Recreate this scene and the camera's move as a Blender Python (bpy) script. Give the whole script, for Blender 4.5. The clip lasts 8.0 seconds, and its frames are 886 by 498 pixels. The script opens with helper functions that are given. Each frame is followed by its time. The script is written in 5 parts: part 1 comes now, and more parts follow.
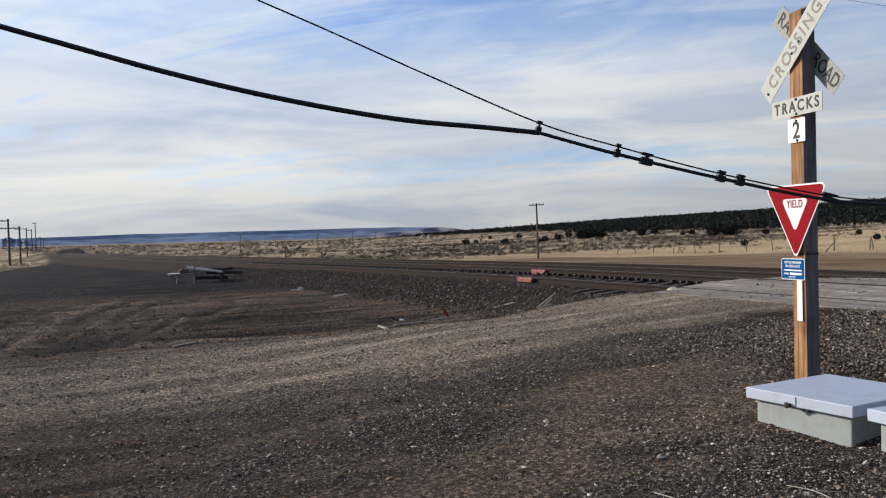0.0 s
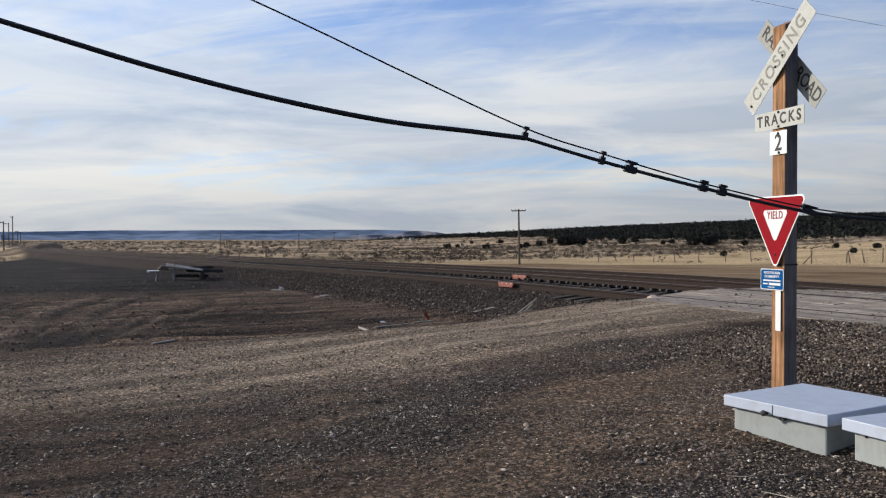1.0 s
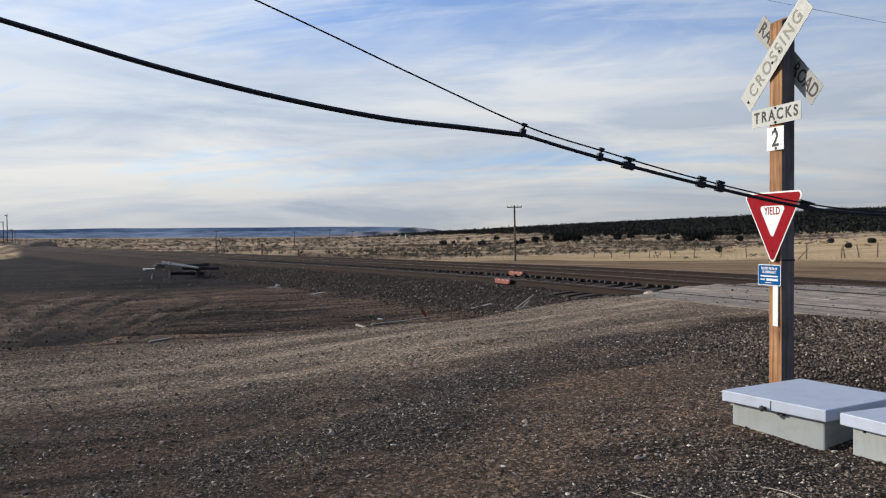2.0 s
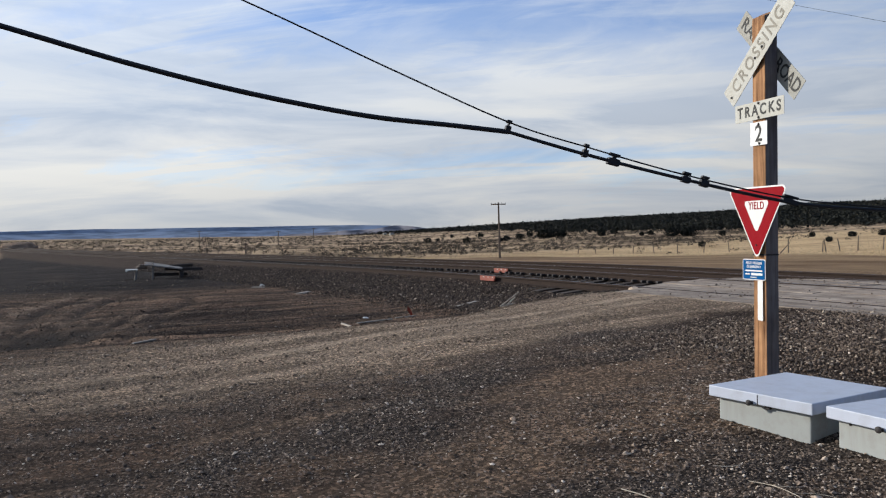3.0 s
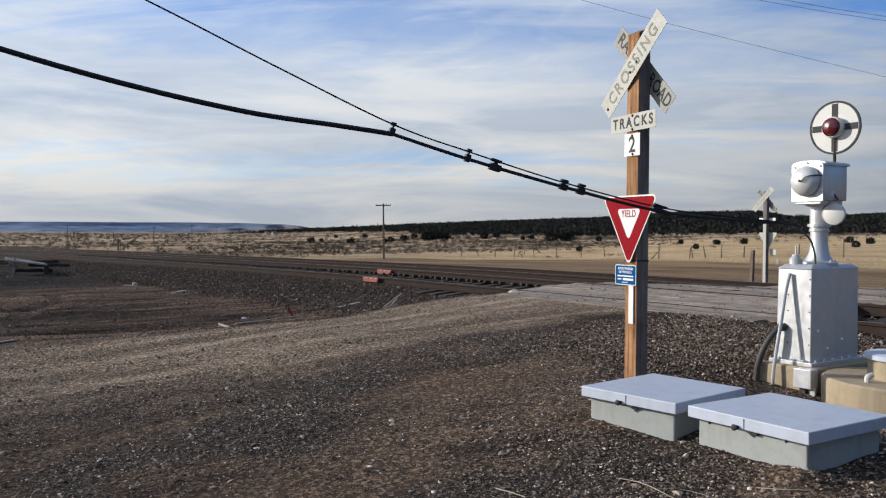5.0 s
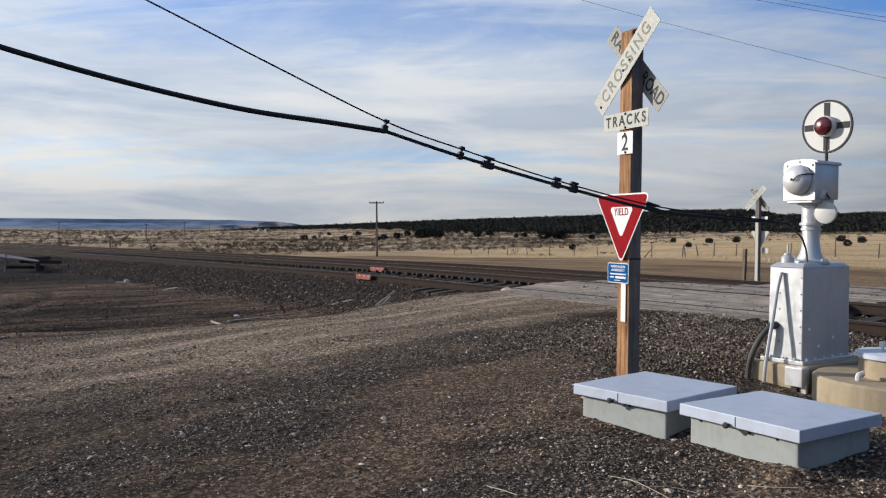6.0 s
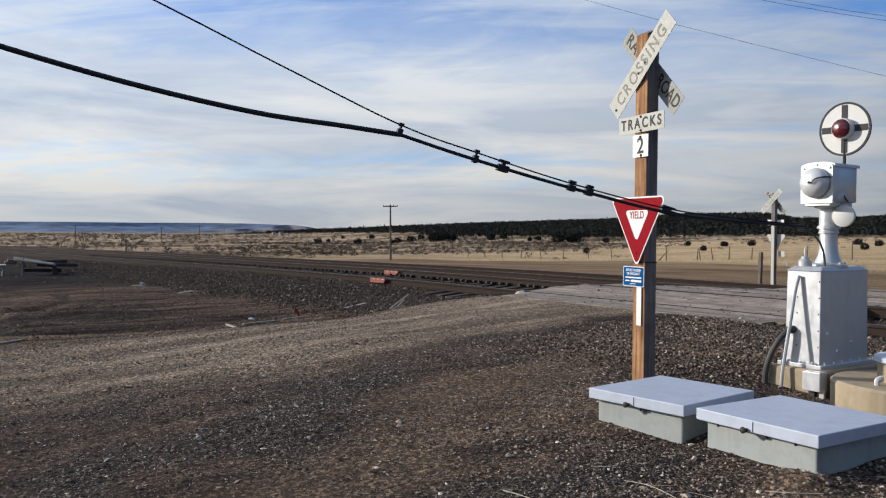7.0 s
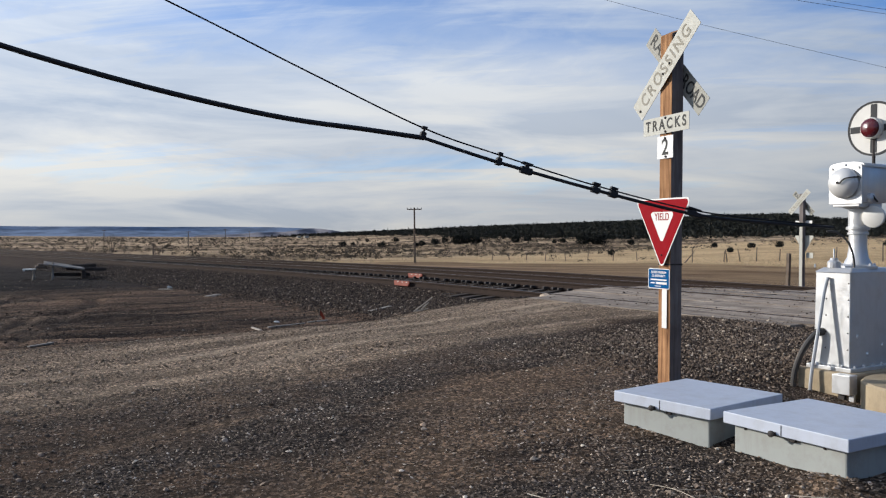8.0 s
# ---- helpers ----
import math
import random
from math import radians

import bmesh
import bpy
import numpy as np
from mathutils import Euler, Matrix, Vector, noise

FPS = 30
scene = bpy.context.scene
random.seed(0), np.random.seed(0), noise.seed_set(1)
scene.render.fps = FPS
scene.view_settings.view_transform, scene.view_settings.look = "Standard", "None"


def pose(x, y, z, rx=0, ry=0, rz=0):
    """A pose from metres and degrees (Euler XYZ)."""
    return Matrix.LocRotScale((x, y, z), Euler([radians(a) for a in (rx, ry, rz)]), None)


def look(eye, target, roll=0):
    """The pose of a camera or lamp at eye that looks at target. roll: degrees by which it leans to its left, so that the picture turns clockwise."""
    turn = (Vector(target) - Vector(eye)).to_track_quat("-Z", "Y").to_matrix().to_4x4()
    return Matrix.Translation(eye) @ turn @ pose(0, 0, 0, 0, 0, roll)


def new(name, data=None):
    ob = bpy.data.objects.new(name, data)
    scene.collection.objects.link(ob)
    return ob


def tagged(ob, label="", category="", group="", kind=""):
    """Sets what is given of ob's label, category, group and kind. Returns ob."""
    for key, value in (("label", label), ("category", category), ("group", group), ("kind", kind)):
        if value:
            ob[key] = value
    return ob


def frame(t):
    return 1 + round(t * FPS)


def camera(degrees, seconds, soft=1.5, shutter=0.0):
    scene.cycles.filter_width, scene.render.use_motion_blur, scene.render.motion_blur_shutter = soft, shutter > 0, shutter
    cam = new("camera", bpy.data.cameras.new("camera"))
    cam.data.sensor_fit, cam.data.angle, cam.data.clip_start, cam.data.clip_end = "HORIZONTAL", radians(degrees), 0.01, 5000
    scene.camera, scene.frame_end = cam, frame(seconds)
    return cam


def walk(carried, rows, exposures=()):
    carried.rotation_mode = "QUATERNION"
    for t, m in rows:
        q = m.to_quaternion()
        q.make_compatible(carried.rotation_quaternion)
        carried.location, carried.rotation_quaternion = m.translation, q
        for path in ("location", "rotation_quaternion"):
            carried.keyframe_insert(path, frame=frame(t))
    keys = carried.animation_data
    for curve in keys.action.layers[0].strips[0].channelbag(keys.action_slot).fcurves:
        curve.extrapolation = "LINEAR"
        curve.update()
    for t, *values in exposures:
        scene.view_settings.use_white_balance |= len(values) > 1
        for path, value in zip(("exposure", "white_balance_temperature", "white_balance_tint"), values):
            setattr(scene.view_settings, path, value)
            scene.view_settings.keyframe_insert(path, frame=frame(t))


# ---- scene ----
cam = camera(56.8, 8.0, soft=1.2)
PATH = [
    (0, pose(0.000, 0.000, 1.500, 89.03, 1.40, -23.30)),
    (0.5, pose(-0.023, -0.013, 1.493, 88.96, 0.82, -24.05)),
    (1, pose(-0.033, -0.017, 1.491, 89.28, 0.04, -24.58)),
    (2.5, pose(-0.054, 0.004, 1.495, 88.86, 0.59, -25.28)),
    (3, pose(-0.051, 0.017, 1.496, 88.87, 0.83, -25.98)),
    (3.5, pose(-0.047, 0.014, 1.501, 89.02, 0.83, -26.80)),
    (4, pose(-0.045, -0.005, 1.501, 88.95, 0.57, -29.21)),
    (4.5, pose(-0.038, 0.001, 1.501, 88.84, 0.04, -31.96)),
    (5, pose(-0.038, 0.008, 1.501, 88.92, -0.39, -34.04)),
    (6.5, pose(-0.026, 0.015, 1.500, 88.74, -0.56, -34.52)),
    (7, pose(-0.035, 0.021, 1.500, 88.99, -0.54, -33.56)),
    (7.5, pose(-0.038, 0.011, 1.501, 89.20, -0.39, -32.47)),
    (8, pose(-0.032, 0.019, 1.501, 89.17, -0.27, -31.88)),
]
walk(cam, PATH, [(0.0, 0.0, 6100, 10), (8.0, 0.0, 6100, 10)])

# ---- light ----
SUN_AZ, SUN_EL = -42.0, 17.0          # degrees from +Y towards +X; height
world = bpy.data.worlds.new("world")
scene.world = world
world.use_nodes = True
wt = world.node_tree
wt.nodes.clear()


def wn(kind, **props):
    n = wt.nodes.new(kind)
    for k, v in props.items():
        if k == "operation":
            n.operation = v
        elif k == "blend_type":
            n.blend_type = v
        elif k == "data_type":
            n.data_type = v
    return n


def wmath(op, a, b=None):
    n = wn("ShaderNodeMath", operation=op)
    for i, v in enumerate((a, b)):
        if v is None:
            continue
        if isinstance(v, (int, float)):
            n.inputs[i].default_value = v
        else:
            wt.links.new(v, n.inputs[i])
    return n.outputs[0]


def wramp(src, stops):
    n = wt.nodes.new("ShaderNodeValToRGB")
    while len(n.color_ramp.elements) < len(stops):
        n.color_ramp.elements.new(0.5)
    for e, (p, c) in zip(n.color_ramp.elements, stops):
        e.position, e.color = p, (c, c, c, 1) if isinstance(c, (int, float)) else (*c, 1)
    wt.links.new(src, n.inputs[0])
    return n.outputs[0]


sky = wt.nodes.new("ShaderNodeTexSky")
sky.sky_type = "NISHITA"
sky.sun_disc = False
sky.sun_elevation = radians(SUN_EL)
sky.sun_rotation = radians(SUN_AZ)
sky.altitude = 1500
sky.air_density = 1.0
sky.dust_density = 1.4
sky.ozone_density = 1.5
tex = wt.nodes.new("ShaderNodeTexCoord")
sep = wt.nodes.new("ShaderNodeSeparateXYZ")
wt.links.new(tex.outputs["Generated"], sep.inputs[0])
up = wmath("ADD", wmath("MAXIMUM", sep.outputs[2], 0.0), 0.13)
flat_x, flat_y = wmath("DIVIDE", sep.outputs[0], up), wmath("DIVIDE", sep.outputs[1], up)
flat = wt.nodes.new("ShaderNodeCombineXYZ")
wt.links.new(flat_x, flat.inputs[0])
wt.links.new(flat_y, flat.inputs[1])


def cloud(along, sx, sy, scale, detail, rough, warp, seed):
    """Cloud noise drawn out along one bearing."""
    m = wt.nodes.new("ShaderNodeMapping")
    m.inputs["Rotation"].default_value = (0, 0, radians(along - 90))
    wt.links.new(flat.outputs[0], m.inputs[0])
    q = wt.nodes.new("ShaderNodeMapping")
    q.inputs["Location"].default_value = (seed, seed * 0.7, 0)
    q.inputs["Scale"].default_value = (sx, sy, 1)
    wt.links.new(m.outputs[0], q.inputs[0])
    n = wt.nodes.new("ShaderNodeTexNoise")
    n.inputs["Scale"].default_value = scale
    n.inputs["Detail"].default_value = detail
    n.inputs["Roughness"].default_value = rough
    n.inputs["Distortion"].default_value = warp
    wt.links.new(q.outputs[0], n.inputs["Vector"])
    return n.outputs["Fac"]


CLOUD_WAY = -38
sheets = wramp(cloud(CLOUD_WAY, 0.42, 0.85, 0.85, 7, 0.52, 0.45, 3.1), [(0.41, 0.0), (0.60, 1.0)])
wisps = wramp(cloud(CLOUD_WAY - 10, 0.30, 1.7, 1.25, 9, 0.60, 0.9, 5.7), [(0.47, 0.0), (0.66, 1.0)])
curds = wramp(cloud(CLOUD_WAY + 25, 0.8, 1.5, 2.6, 8, 0.62, 0.8, 9.3), [(0.44, 0.0), (0.68, 1.0)])
low = wramp(sep.outputs[2], [(0.0, 0.80), (0.09, 0.42), (0.24, 0.0)])
veil = wmath("MINIMUM", wmath("ADD", wmath("ADD", wmath("MULTIPLY", sheets, 0.58), wmath("MULTIPLY", wisps, 0.54)), wmath("ADD", low, wmath("MULTIPLY", curds, 0.20))), 0.95)
sun_way = Vector((math.sin(radians(SUN_AZ)) * math.cos(radians(SUN_EL)), math.cos(radians(SUN_AZ)) * math.cos(radians(SUN_EL)), math.sin(radians(SUN_EL))))
dot = wt.nodes.new("ShaderNodeVectorMath")
dot.operation = "DOT_PRODUCT"
wt.links.new(tex.outputs["Generated"], dot.inputs[0])
dot.inputs[1].default_value = sun_way
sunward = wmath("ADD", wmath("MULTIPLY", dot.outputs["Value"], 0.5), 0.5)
veil = wmath("MINIMUM", wmath("ADD", veil, wramp(sunward, [(0.50, 0.0), (0.80, 0.22)])), 0.96)
bank = wramp(cloud(80, 0.35, 1.0, 0.8, 4, 0.5, 0.3, 12.0), [(0.38, (0.475, 0.58, 0.74)), (0.58, (0.80, 0.84, 0.90))])
# low cloud lies in long level banks, cream where the light strikes them and blue-grey between
stretch = wt.nodes.new("ShaderNodeMapping")
stretch.inputs["Location"].default_value = (4.3, 1.7, 0.6)
stretch.inputs["Scale"].default_value = (1.3, 1.3, 9.0)
wt.links.new(tex.outputs["Generated"], stretch.inputs[0])
drift = wt.nodes.new("ShaderNodeTexNoise")
drift.inputs["Scale"].default_value, drift.inputs["Detail"].default_value = 2.1, 7
drift.inputs["Roughness"].default_value, drift.inputs["Distortion"].default_value = 0.58, 0.5
wt.links.new(stretch.outputs[0], drift.inputs["Vector"])
low_cloud = drift.outputs["Fac"]
banks = wramp(low_cloud, [(0.38, (0.49, 0.525, 0.58)), (0.49, (0.66, 0.665, 0.67)), (0.62, (0.84, 0.80, 0.725))])
bank_mix = wt.nodes.new("ShaderNodeMix")
bank_mix.data_type, bank_mix.blend_type = "RGBA", "MIX"
wt.links.new(wramp(sep.outputs[2], [(0.0, 0.9), (0.12, 0.85), (0.22, 0.45), (0.35, 0.0)]), bank_mix.inputs["Factor"])
wt.links.new(bank, bank_mix.inputs["A"])
wt.links.new(banks, bank_mix.inputs["B"])
bank = bank_mix.outputs["Result"]
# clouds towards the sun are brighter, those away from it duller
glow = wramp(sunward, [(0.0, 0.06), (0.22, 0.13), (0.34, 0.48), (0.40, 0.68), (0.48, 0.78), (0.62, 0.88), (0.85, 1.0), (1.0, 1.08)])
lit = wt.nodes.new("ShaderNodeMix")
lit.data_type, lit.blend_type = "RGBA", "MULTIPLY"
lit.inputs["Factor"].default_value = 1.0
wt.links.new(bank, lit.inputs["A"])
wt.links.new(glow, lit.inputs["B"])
tall = wt.nodes.new("ShaderNodeMix")
tall.data_type, tall.blend_type = "RGBA", "MULTIPLY"
tall.inputs["Factor"].default_value = 1.0
wt.links.new(lit.outputs["Result"], tall.inputs["A"])
wt.links.new(wramp(sep.outputs[2], [(0.0, (0.88, 0.85, 0.81)), (0.035, (0.90, 0.885, 0.87)), (0.075, (1.04, 1.02, 0.98)), (0.13, (1.10, 1.09, 1.06)), (0.30, (0.98, 1.02, 1.07))]), tall.inputs["B"])
deep = wt.nodes.new("ShaderNodeMix")
deep.data_type, deep.blend_type = "RGBA", "MIX"
wt.links.new(veil, deep.inputs["Factor"])
gain = wt.nodes.new("ShaderNodeVectorMath")
gain.operation = "SCALE"
gain.inputs["Scale"].default_value = 0.125
tint = wt.nodes.new("ShaderNodeMix")
tint.data_type, tint.blend_type = "RGBA", "MULTIPLY"
tint.inputs["Factor"].default_value = 1.0
tint.inputs["B"].default_value = (0.68, 0.93, 1.30, 1)
wt.links.new(sky.outputs[0], tint.inputs["A"])
wt.links.new(tint.outputs["Result"], gain.inputs[0])
wt.links.new(gain.outputs[0], deep.inputs["A"])
wt.links.new(tall.outputs["Result"], deep.inputs["B"])
back = wt.nodes.new("ShaderNodeBackground")
back.inputs["Strength"].default_value = 1.0
# below the horizon the world is as dull as the ground
earth = wt.nodes.new("ShaderNodeMix")
earth.data_type, earth.blend_type = "RGBA", "MIX"
wt.links.new(wramp(wmath("ADD", sep.outputs[2], 0.5), [(0.485, 0.0), (0.497, 1.0)]), earth.inputs["Factor"])
earth.inputs["A"].default_value = (0.075, 0.060, 0.047, 1)
wt.links.new(deep.outputs["Result"], earth.inputs["B"])
wt.links.new(earth.outputs["Result"], back.inputs["Color"])
wout = wt.nodes.new("ShaderNodeOutputWorld")
wt.links.new(back.outputs[0], wout.inputs[0])

sun_data = bpy.data.lights.new("sun", "SUN")
sun_data.energy, sun_data.angle, sun_data.color = 5.0, radians(0.8), (1.0, 0.92, 0.81)
sun = new("sun", sun_data)
sd = Vector((math.sin(radians(SUN_AZ)) * math.cos(radians(SUN_EL)), math.cos(radians(SUN_AZ)) * math.cos(radians(SUN_EL)), math.sin(radians(SUN_EL))))
sun.matrix_world = look(sd * 50, (0, 0, 0))


# ---- materials ----
class Nodes:
    """A small builder for node materials."""

    def __init__(self, name):
        self.mat = bpy.data.materials.new(name)
        self.mat.use_nodes = True
        self.t = self.mat.node_tree
        self.b = self.t.nodes["Principled BSDF"]
        self.pos = self.t.nodes.new("ShaderNodeTexCoord").outputs["Object"]

    def link(self, a, b):
        self.t.links.new(a, b)

    def noise(self, scale, detail=4, rough=0.55, stretch=None, warp=0.0, turn=0.0):
        n = self.t.nodes.new("ShaderNodeTexNoise")
        n.inputs["Scale"].default_value, n.inputs["Detail"].default_value = scale, detail
        n.inputs["Roughness"].default_value, n.inputs["Distortion"].default_value = rough, warp
        v = self.pos
        if stretch:
            m = self.t.nodes.new("ShaderNodeMapping")
            m.inputs["Scale"].default_value = stretch
            m.inputs["Rotation"].default_value = (0, 0, radians(turn))
            self.link(v, m.inputs[0])
            v = m.outputs[0]
        self.link(v, n.inputs["Vector"])
        return n.outputs["Fac"]

    def voronoi(self, scale, out="Distance"):
        n = self.t.nodes.new("ShaderNodeTexVoronoi")
        n.inputs["Scale"].default_value = scale
        self.link(self.pos, n.inputs["Vector"])
        return n.outputs[out]

    def attr(self, name):
        n = self.t.nodes.new("ShaderNodeAttribute")
        n.attribute_name = name
        return n.outputs["Fac"]

    def random(self):
        return self.t.nodes.new("ShaderNodeObjectInfo").outputs["Random"]

    def island(self):
        return self.t.nodes.new("ShaderNodeNewGeometry").outputs["Random Per Island"]

    def ramp(self, src, stops):
        n = self.t.nodes.new("ShaderNodeValToRGB")
        while len(n.color_ramp.elements) < len(stops):
            n.color_ramp.elements.new(0.5)
        for e, (p, c) in zip(n.color_ramp.elements, stops):
            e.position, e.color = p, (c, c, c, 1) if isinstance(c, (int, float)) else (*c, 1)
        self.link(src, n.inputs[0])
        return n.outputs[0]

    def mix(self, fac, a, b, how="MIX"):
        n = self.t.nodes.new("ShaderNodeMix")
        n.data_type, n.blend_type = "RGBA", how
        for key, v in (("Factor", fac), ("A", a), ("B", b)):
            s = n.inputs[key]
            if isinstance(v, (int, float)):
                s.default_value = v if key == "Factor" else (v, v, v, 1)
            elif isinstance(v, tuple):
                s.default_value = (*v, 1)
            else:
                self.link(v, s)
        return n.outputs["Result"]

    def math(self, op, a, b=0.5):
        n = self.t.nodes.new("ShaderNodeMath")
        n.operation = op
        for i, v in enumerate((a, b)):
            if isinstance(v, (int, float)):
                n.inputs[i].default_value = v
            else:
                self.link(v, n.inputs[i])
        return n.outputs[0]

    def done(self, color, rough=0.9, metal=0.0, bump=None, depth=0.01, spec=0.3):
        if isinstance(color, tuple):
            self.b.inputs["Base Color"].default_value = (*color, 1)
        else:
            self.link(color, self.b.inputs["Base Color"])
        if isinstance(rough, (int, float)):
            self.b.inputs["Roughness"].default_value = rough
        else:
            self.link(rough, self.b.inputs["Roughness"])
        self.b.inputs["Metallic"].default_value = metal
        self.b.inputs["Specular IOR Level"].default_value = spec
        if bump is not None:
            n = self.t.nodes.new("ShaderNodeBump")
            n.inputs["Strength"].default_value, n.inputs["Distance"].default_value = 1.0, depth
            self.link(bump, n.inputs["Height"])
            self.link(n.outputs[0], self.b.inputs["Normal"])
        return self.mat


def mat_ground():
    m = Nodes("gravel_ground")
    big, mid = m.noise(0.30, 5, 0.6, (0.5, 1.2, 1)), m.noise(0.75, 7, 0.68, (0.38, 1.35, 1), 0.6)
    fine, grit = m.noise(26, 7, 0.80), m.noise(9, 5, 0.7)
    streak = m.noise(0.9, 8, 0.68, (0.13, 2.0, 1), 0.5)
    dirt = m.mix(m.ramp(big, [(0.38, 0.0), (0.60, 1.0)]), (0.155, 0.121, 0.096), (0.305, 0.240, 0.184))
    smear = m.noise(0.55, 6, 0.62, (0.55, 1.7, 1), 0.7, -14)
    dark = m.mix(m.ramp(mid, [(0.46, 0.0), (0.56, 0.85)]), dirt, (0.078, 0.067, 0.061))
    dark = m.mix(m.ramp(smear, [(0.49, 0.0), (0.60, 0.85)]), dark, (0.064, 0.062, 0.064))
    yard = m.mix(m.ramp(streak, [(0.42, 0.0), (0.62, 1.0)]), (0.056, 0.046, 0.041), (0.215, 0.160, 0.124))
    yard = m.mix(m.attr("pale"), yard, m.mix(m.ramp(mid, [(0.40, 0.0), (0.60, 1.0)]), (0.190, 0.150, 0.120), (0.300, 0.245, 0.200)))
    yard = m.mix(m.attr("rut"), yard, m.mix(m.ramp(mid, [(0.42, 0.0), (0.62, 1.0)]), (0.017, 0.0175, 0.020), (0.038, 0.036, 0.038)))
    coal = m.mix(m.attr("coal"), dark, yard)
    coal = m.mix(m.attr("slag"), coal, m.mix(m.ramp(grit, [(0.4, 0.0), (0.6, 1.0)]), (0.060, 0.057, 0.058), (0.125, 0.114, 0.106)))
    coal = m.mix(m.attr("tan"), coal, m.mix(m.ramp(mid, [(0.40, 0.0), (0.60, 1.0)]), (0.175, 0.138, 0.108), (0.285, 0.228, 0.178)))
    road = m.mix(m.ramp(streak, [(0.40, 0.0), (0.60, 1.0)]), (0.205, 0.174, 0.144), (0.435, 0.370, 0.303))
    road = m.mix(m.math("MULTIPLY", m.attr("wheel"), 0.85), road, (0.60, 0.525, 0.43))
    near = m.mix(m.attr("road"), coal, road)
    ball = m.mix(m.attr("ballast"), near, (0.062, 0.051, 0.045))
    verge = m.mix(m.ramp(m.noise(0.10, 6, 0.65, (1, 0.4, 1), 0.5), [(0.38, 0.0), (0.58, 0.9)]), (0.165, 0.113, 0.074), (0.42, 0.33, 0.21))
    bare = m.mix(m.attr("bare"), ball, m.mix(0.35, verge, m.mix(m.ramp(m.noise(0.5, 6, 0.6, (1, 0.25, 1)), [(0.4, 0.0), (0.6, 1.0)]), (0.120, 0.084, 0.060), (0.225, 0.168, 0.118))))
    straw = m.mix(m.ramp(m.noise(0.06, 6, 0.65), [(0.36, 0.0), (0.56, 1.0)]), (0.40, 0.31, 0.19), (0.62, 0.50, 0.32))
    scrub = m.mix(m.ramp(m.noise(0.030, 9, 0.72, (0.6, 1.3, 1)), [(0.45, 0.0), (0.54, 0.95)]), (0.48, 0.39, 0.275), (0.125, 0.098, 0.072))
    grass = m.mix(m.attr("scrub"), straw, scrub)
    base = m.mix(m.attr("grass"), bare, grass)
    cells, spots = m.voronoi(42, "Color"), m.voronoi(78, "Color")
    close = m.math("MULTIPLY", m.math("SUBTRACT", 1.0, m.math("MULTIPLY", m.attr("grass"), 0.85)), m.math("SUBTRACT", 1.0, m.math("MULTIPLY", m.attr("rut"), 0.85)))
    close = m.math("MULTIPLY", close, m.math("SUBTRACT", 1.0, m.math("MULTIPLY", m.attr("wheel"), 0.7)))
    col = m.mix(m.math("MULTIPLY", m.ramp(grit, [(0.36, 0.6), (0.54, 0.0)]), close), base, m.mix(1.0, base, 0.45, "MULTIPLY"))
    col = m.mix(m.math("MULTIPLY", m.ramp(fine, [(0.38, 0.85), (0.60, 0.0)]), close), col, m.mix(1.0, base, 0.22, "MULTIPLY"))
    col = m.mix(m.math("MULTIPLY", m.ramp(cells, [(0.60, 0.0), (0.86, 0.85)]), close), col, m.mix(1.0, base, (2.4, 2.3, 2.2), "MULTIPLY"))
    col = m.mix(m.math("MULTIPLY", m.ramp(spots, [(0.78, 0.0), (0.92, 0.9)]), close), col, m.mix(1.0, base, (0.215, 0.20, 0.185), "ADD"))
    high = m.math("ADD", m.math("MULTIPLY", fine, 0.9), m.math("ADD", m.math("MULTIPLY", cells, 0.35), m.math("MULTIPLY", grit, 0.8)))
    col = m.mix(1.0, col, (1.06, 0.94, 0.815), "MULTIPLY")
    return m.done(col, 1.0, bump=high, depth=0.07, spec=0.04)


def mat_stones(name, a, b, c):
    m = Nodes(name)
    isl = m.island()
    col = m.ramp(isl, [(0.0, a), (0.28, a), (0.60, b), (0.90, b), (1.0, c)])
    col = m.mix(m.ramp(m.noise(60, 3), [(0.3, 0.5), (0.7, 0.0)]), col, m.mix(1.0, col, 0.5, "MULTIPLY"))
    col = m.mix(1.0, col, (1.12, 1.02, 0.90), "MULTIPLY")
    return m.done(col, 0.9, spec=0.2)


def mat_wood(name, a, b, grain=(40, 40, 2.2), rough=0.85, random_dark=0.0):
    m = Nodes(name)
    g = m.noise(1.0, 7, 0.65, grain, 0.6)
    col = m.mix(m.ramp(g, [(0.30, 0.0), (0.68, 1.0)]), a, b)
    col = m.mix(m.ramp(m.noise(3.0, 4), [(0.35, 0.6), (0.6, 0.0)]), col, m.mix(1.0, col, (0.52, 0.47, 0.43), "MULTIPLY"))
    if random_dark:
        col = m.mix(m.math("MULTIPLY", m.random(), random_dark), col, m.mix(1.0, col, 0.35, "MULTIPLY"))
    return m.done(col, rough, bump=g, depth=0.004, spec=0.2)


def mat_metal(name, col, rough, metal=0.0, dirt=(0.2, 0.17, 0.13), amount=0.35, spec=0.4, bump=0.0):
    m = Nodes(name)
    d = m.ramp(m.noise(5, 7, 0.7), [(0.5, 0.0), (0.78, amount)])
    s = m.ramp(m.noise(2.0, 6, 0.65, (7, 7, 0.8)), [(0.5, 0.0), (0.8, amount * 0.7)])
    c = m.mix(m.math("MAXIMUM", d, s), col, dirt)
    r = m.ramp(m.noise(14, 5), [(0.3, max(rough - 0.08, 0.05)), (0.7, min(rough + 0.12, 1))])
    return m.done(c, r, metal, m.noise(9, 5) if bump else None, bump, spec)


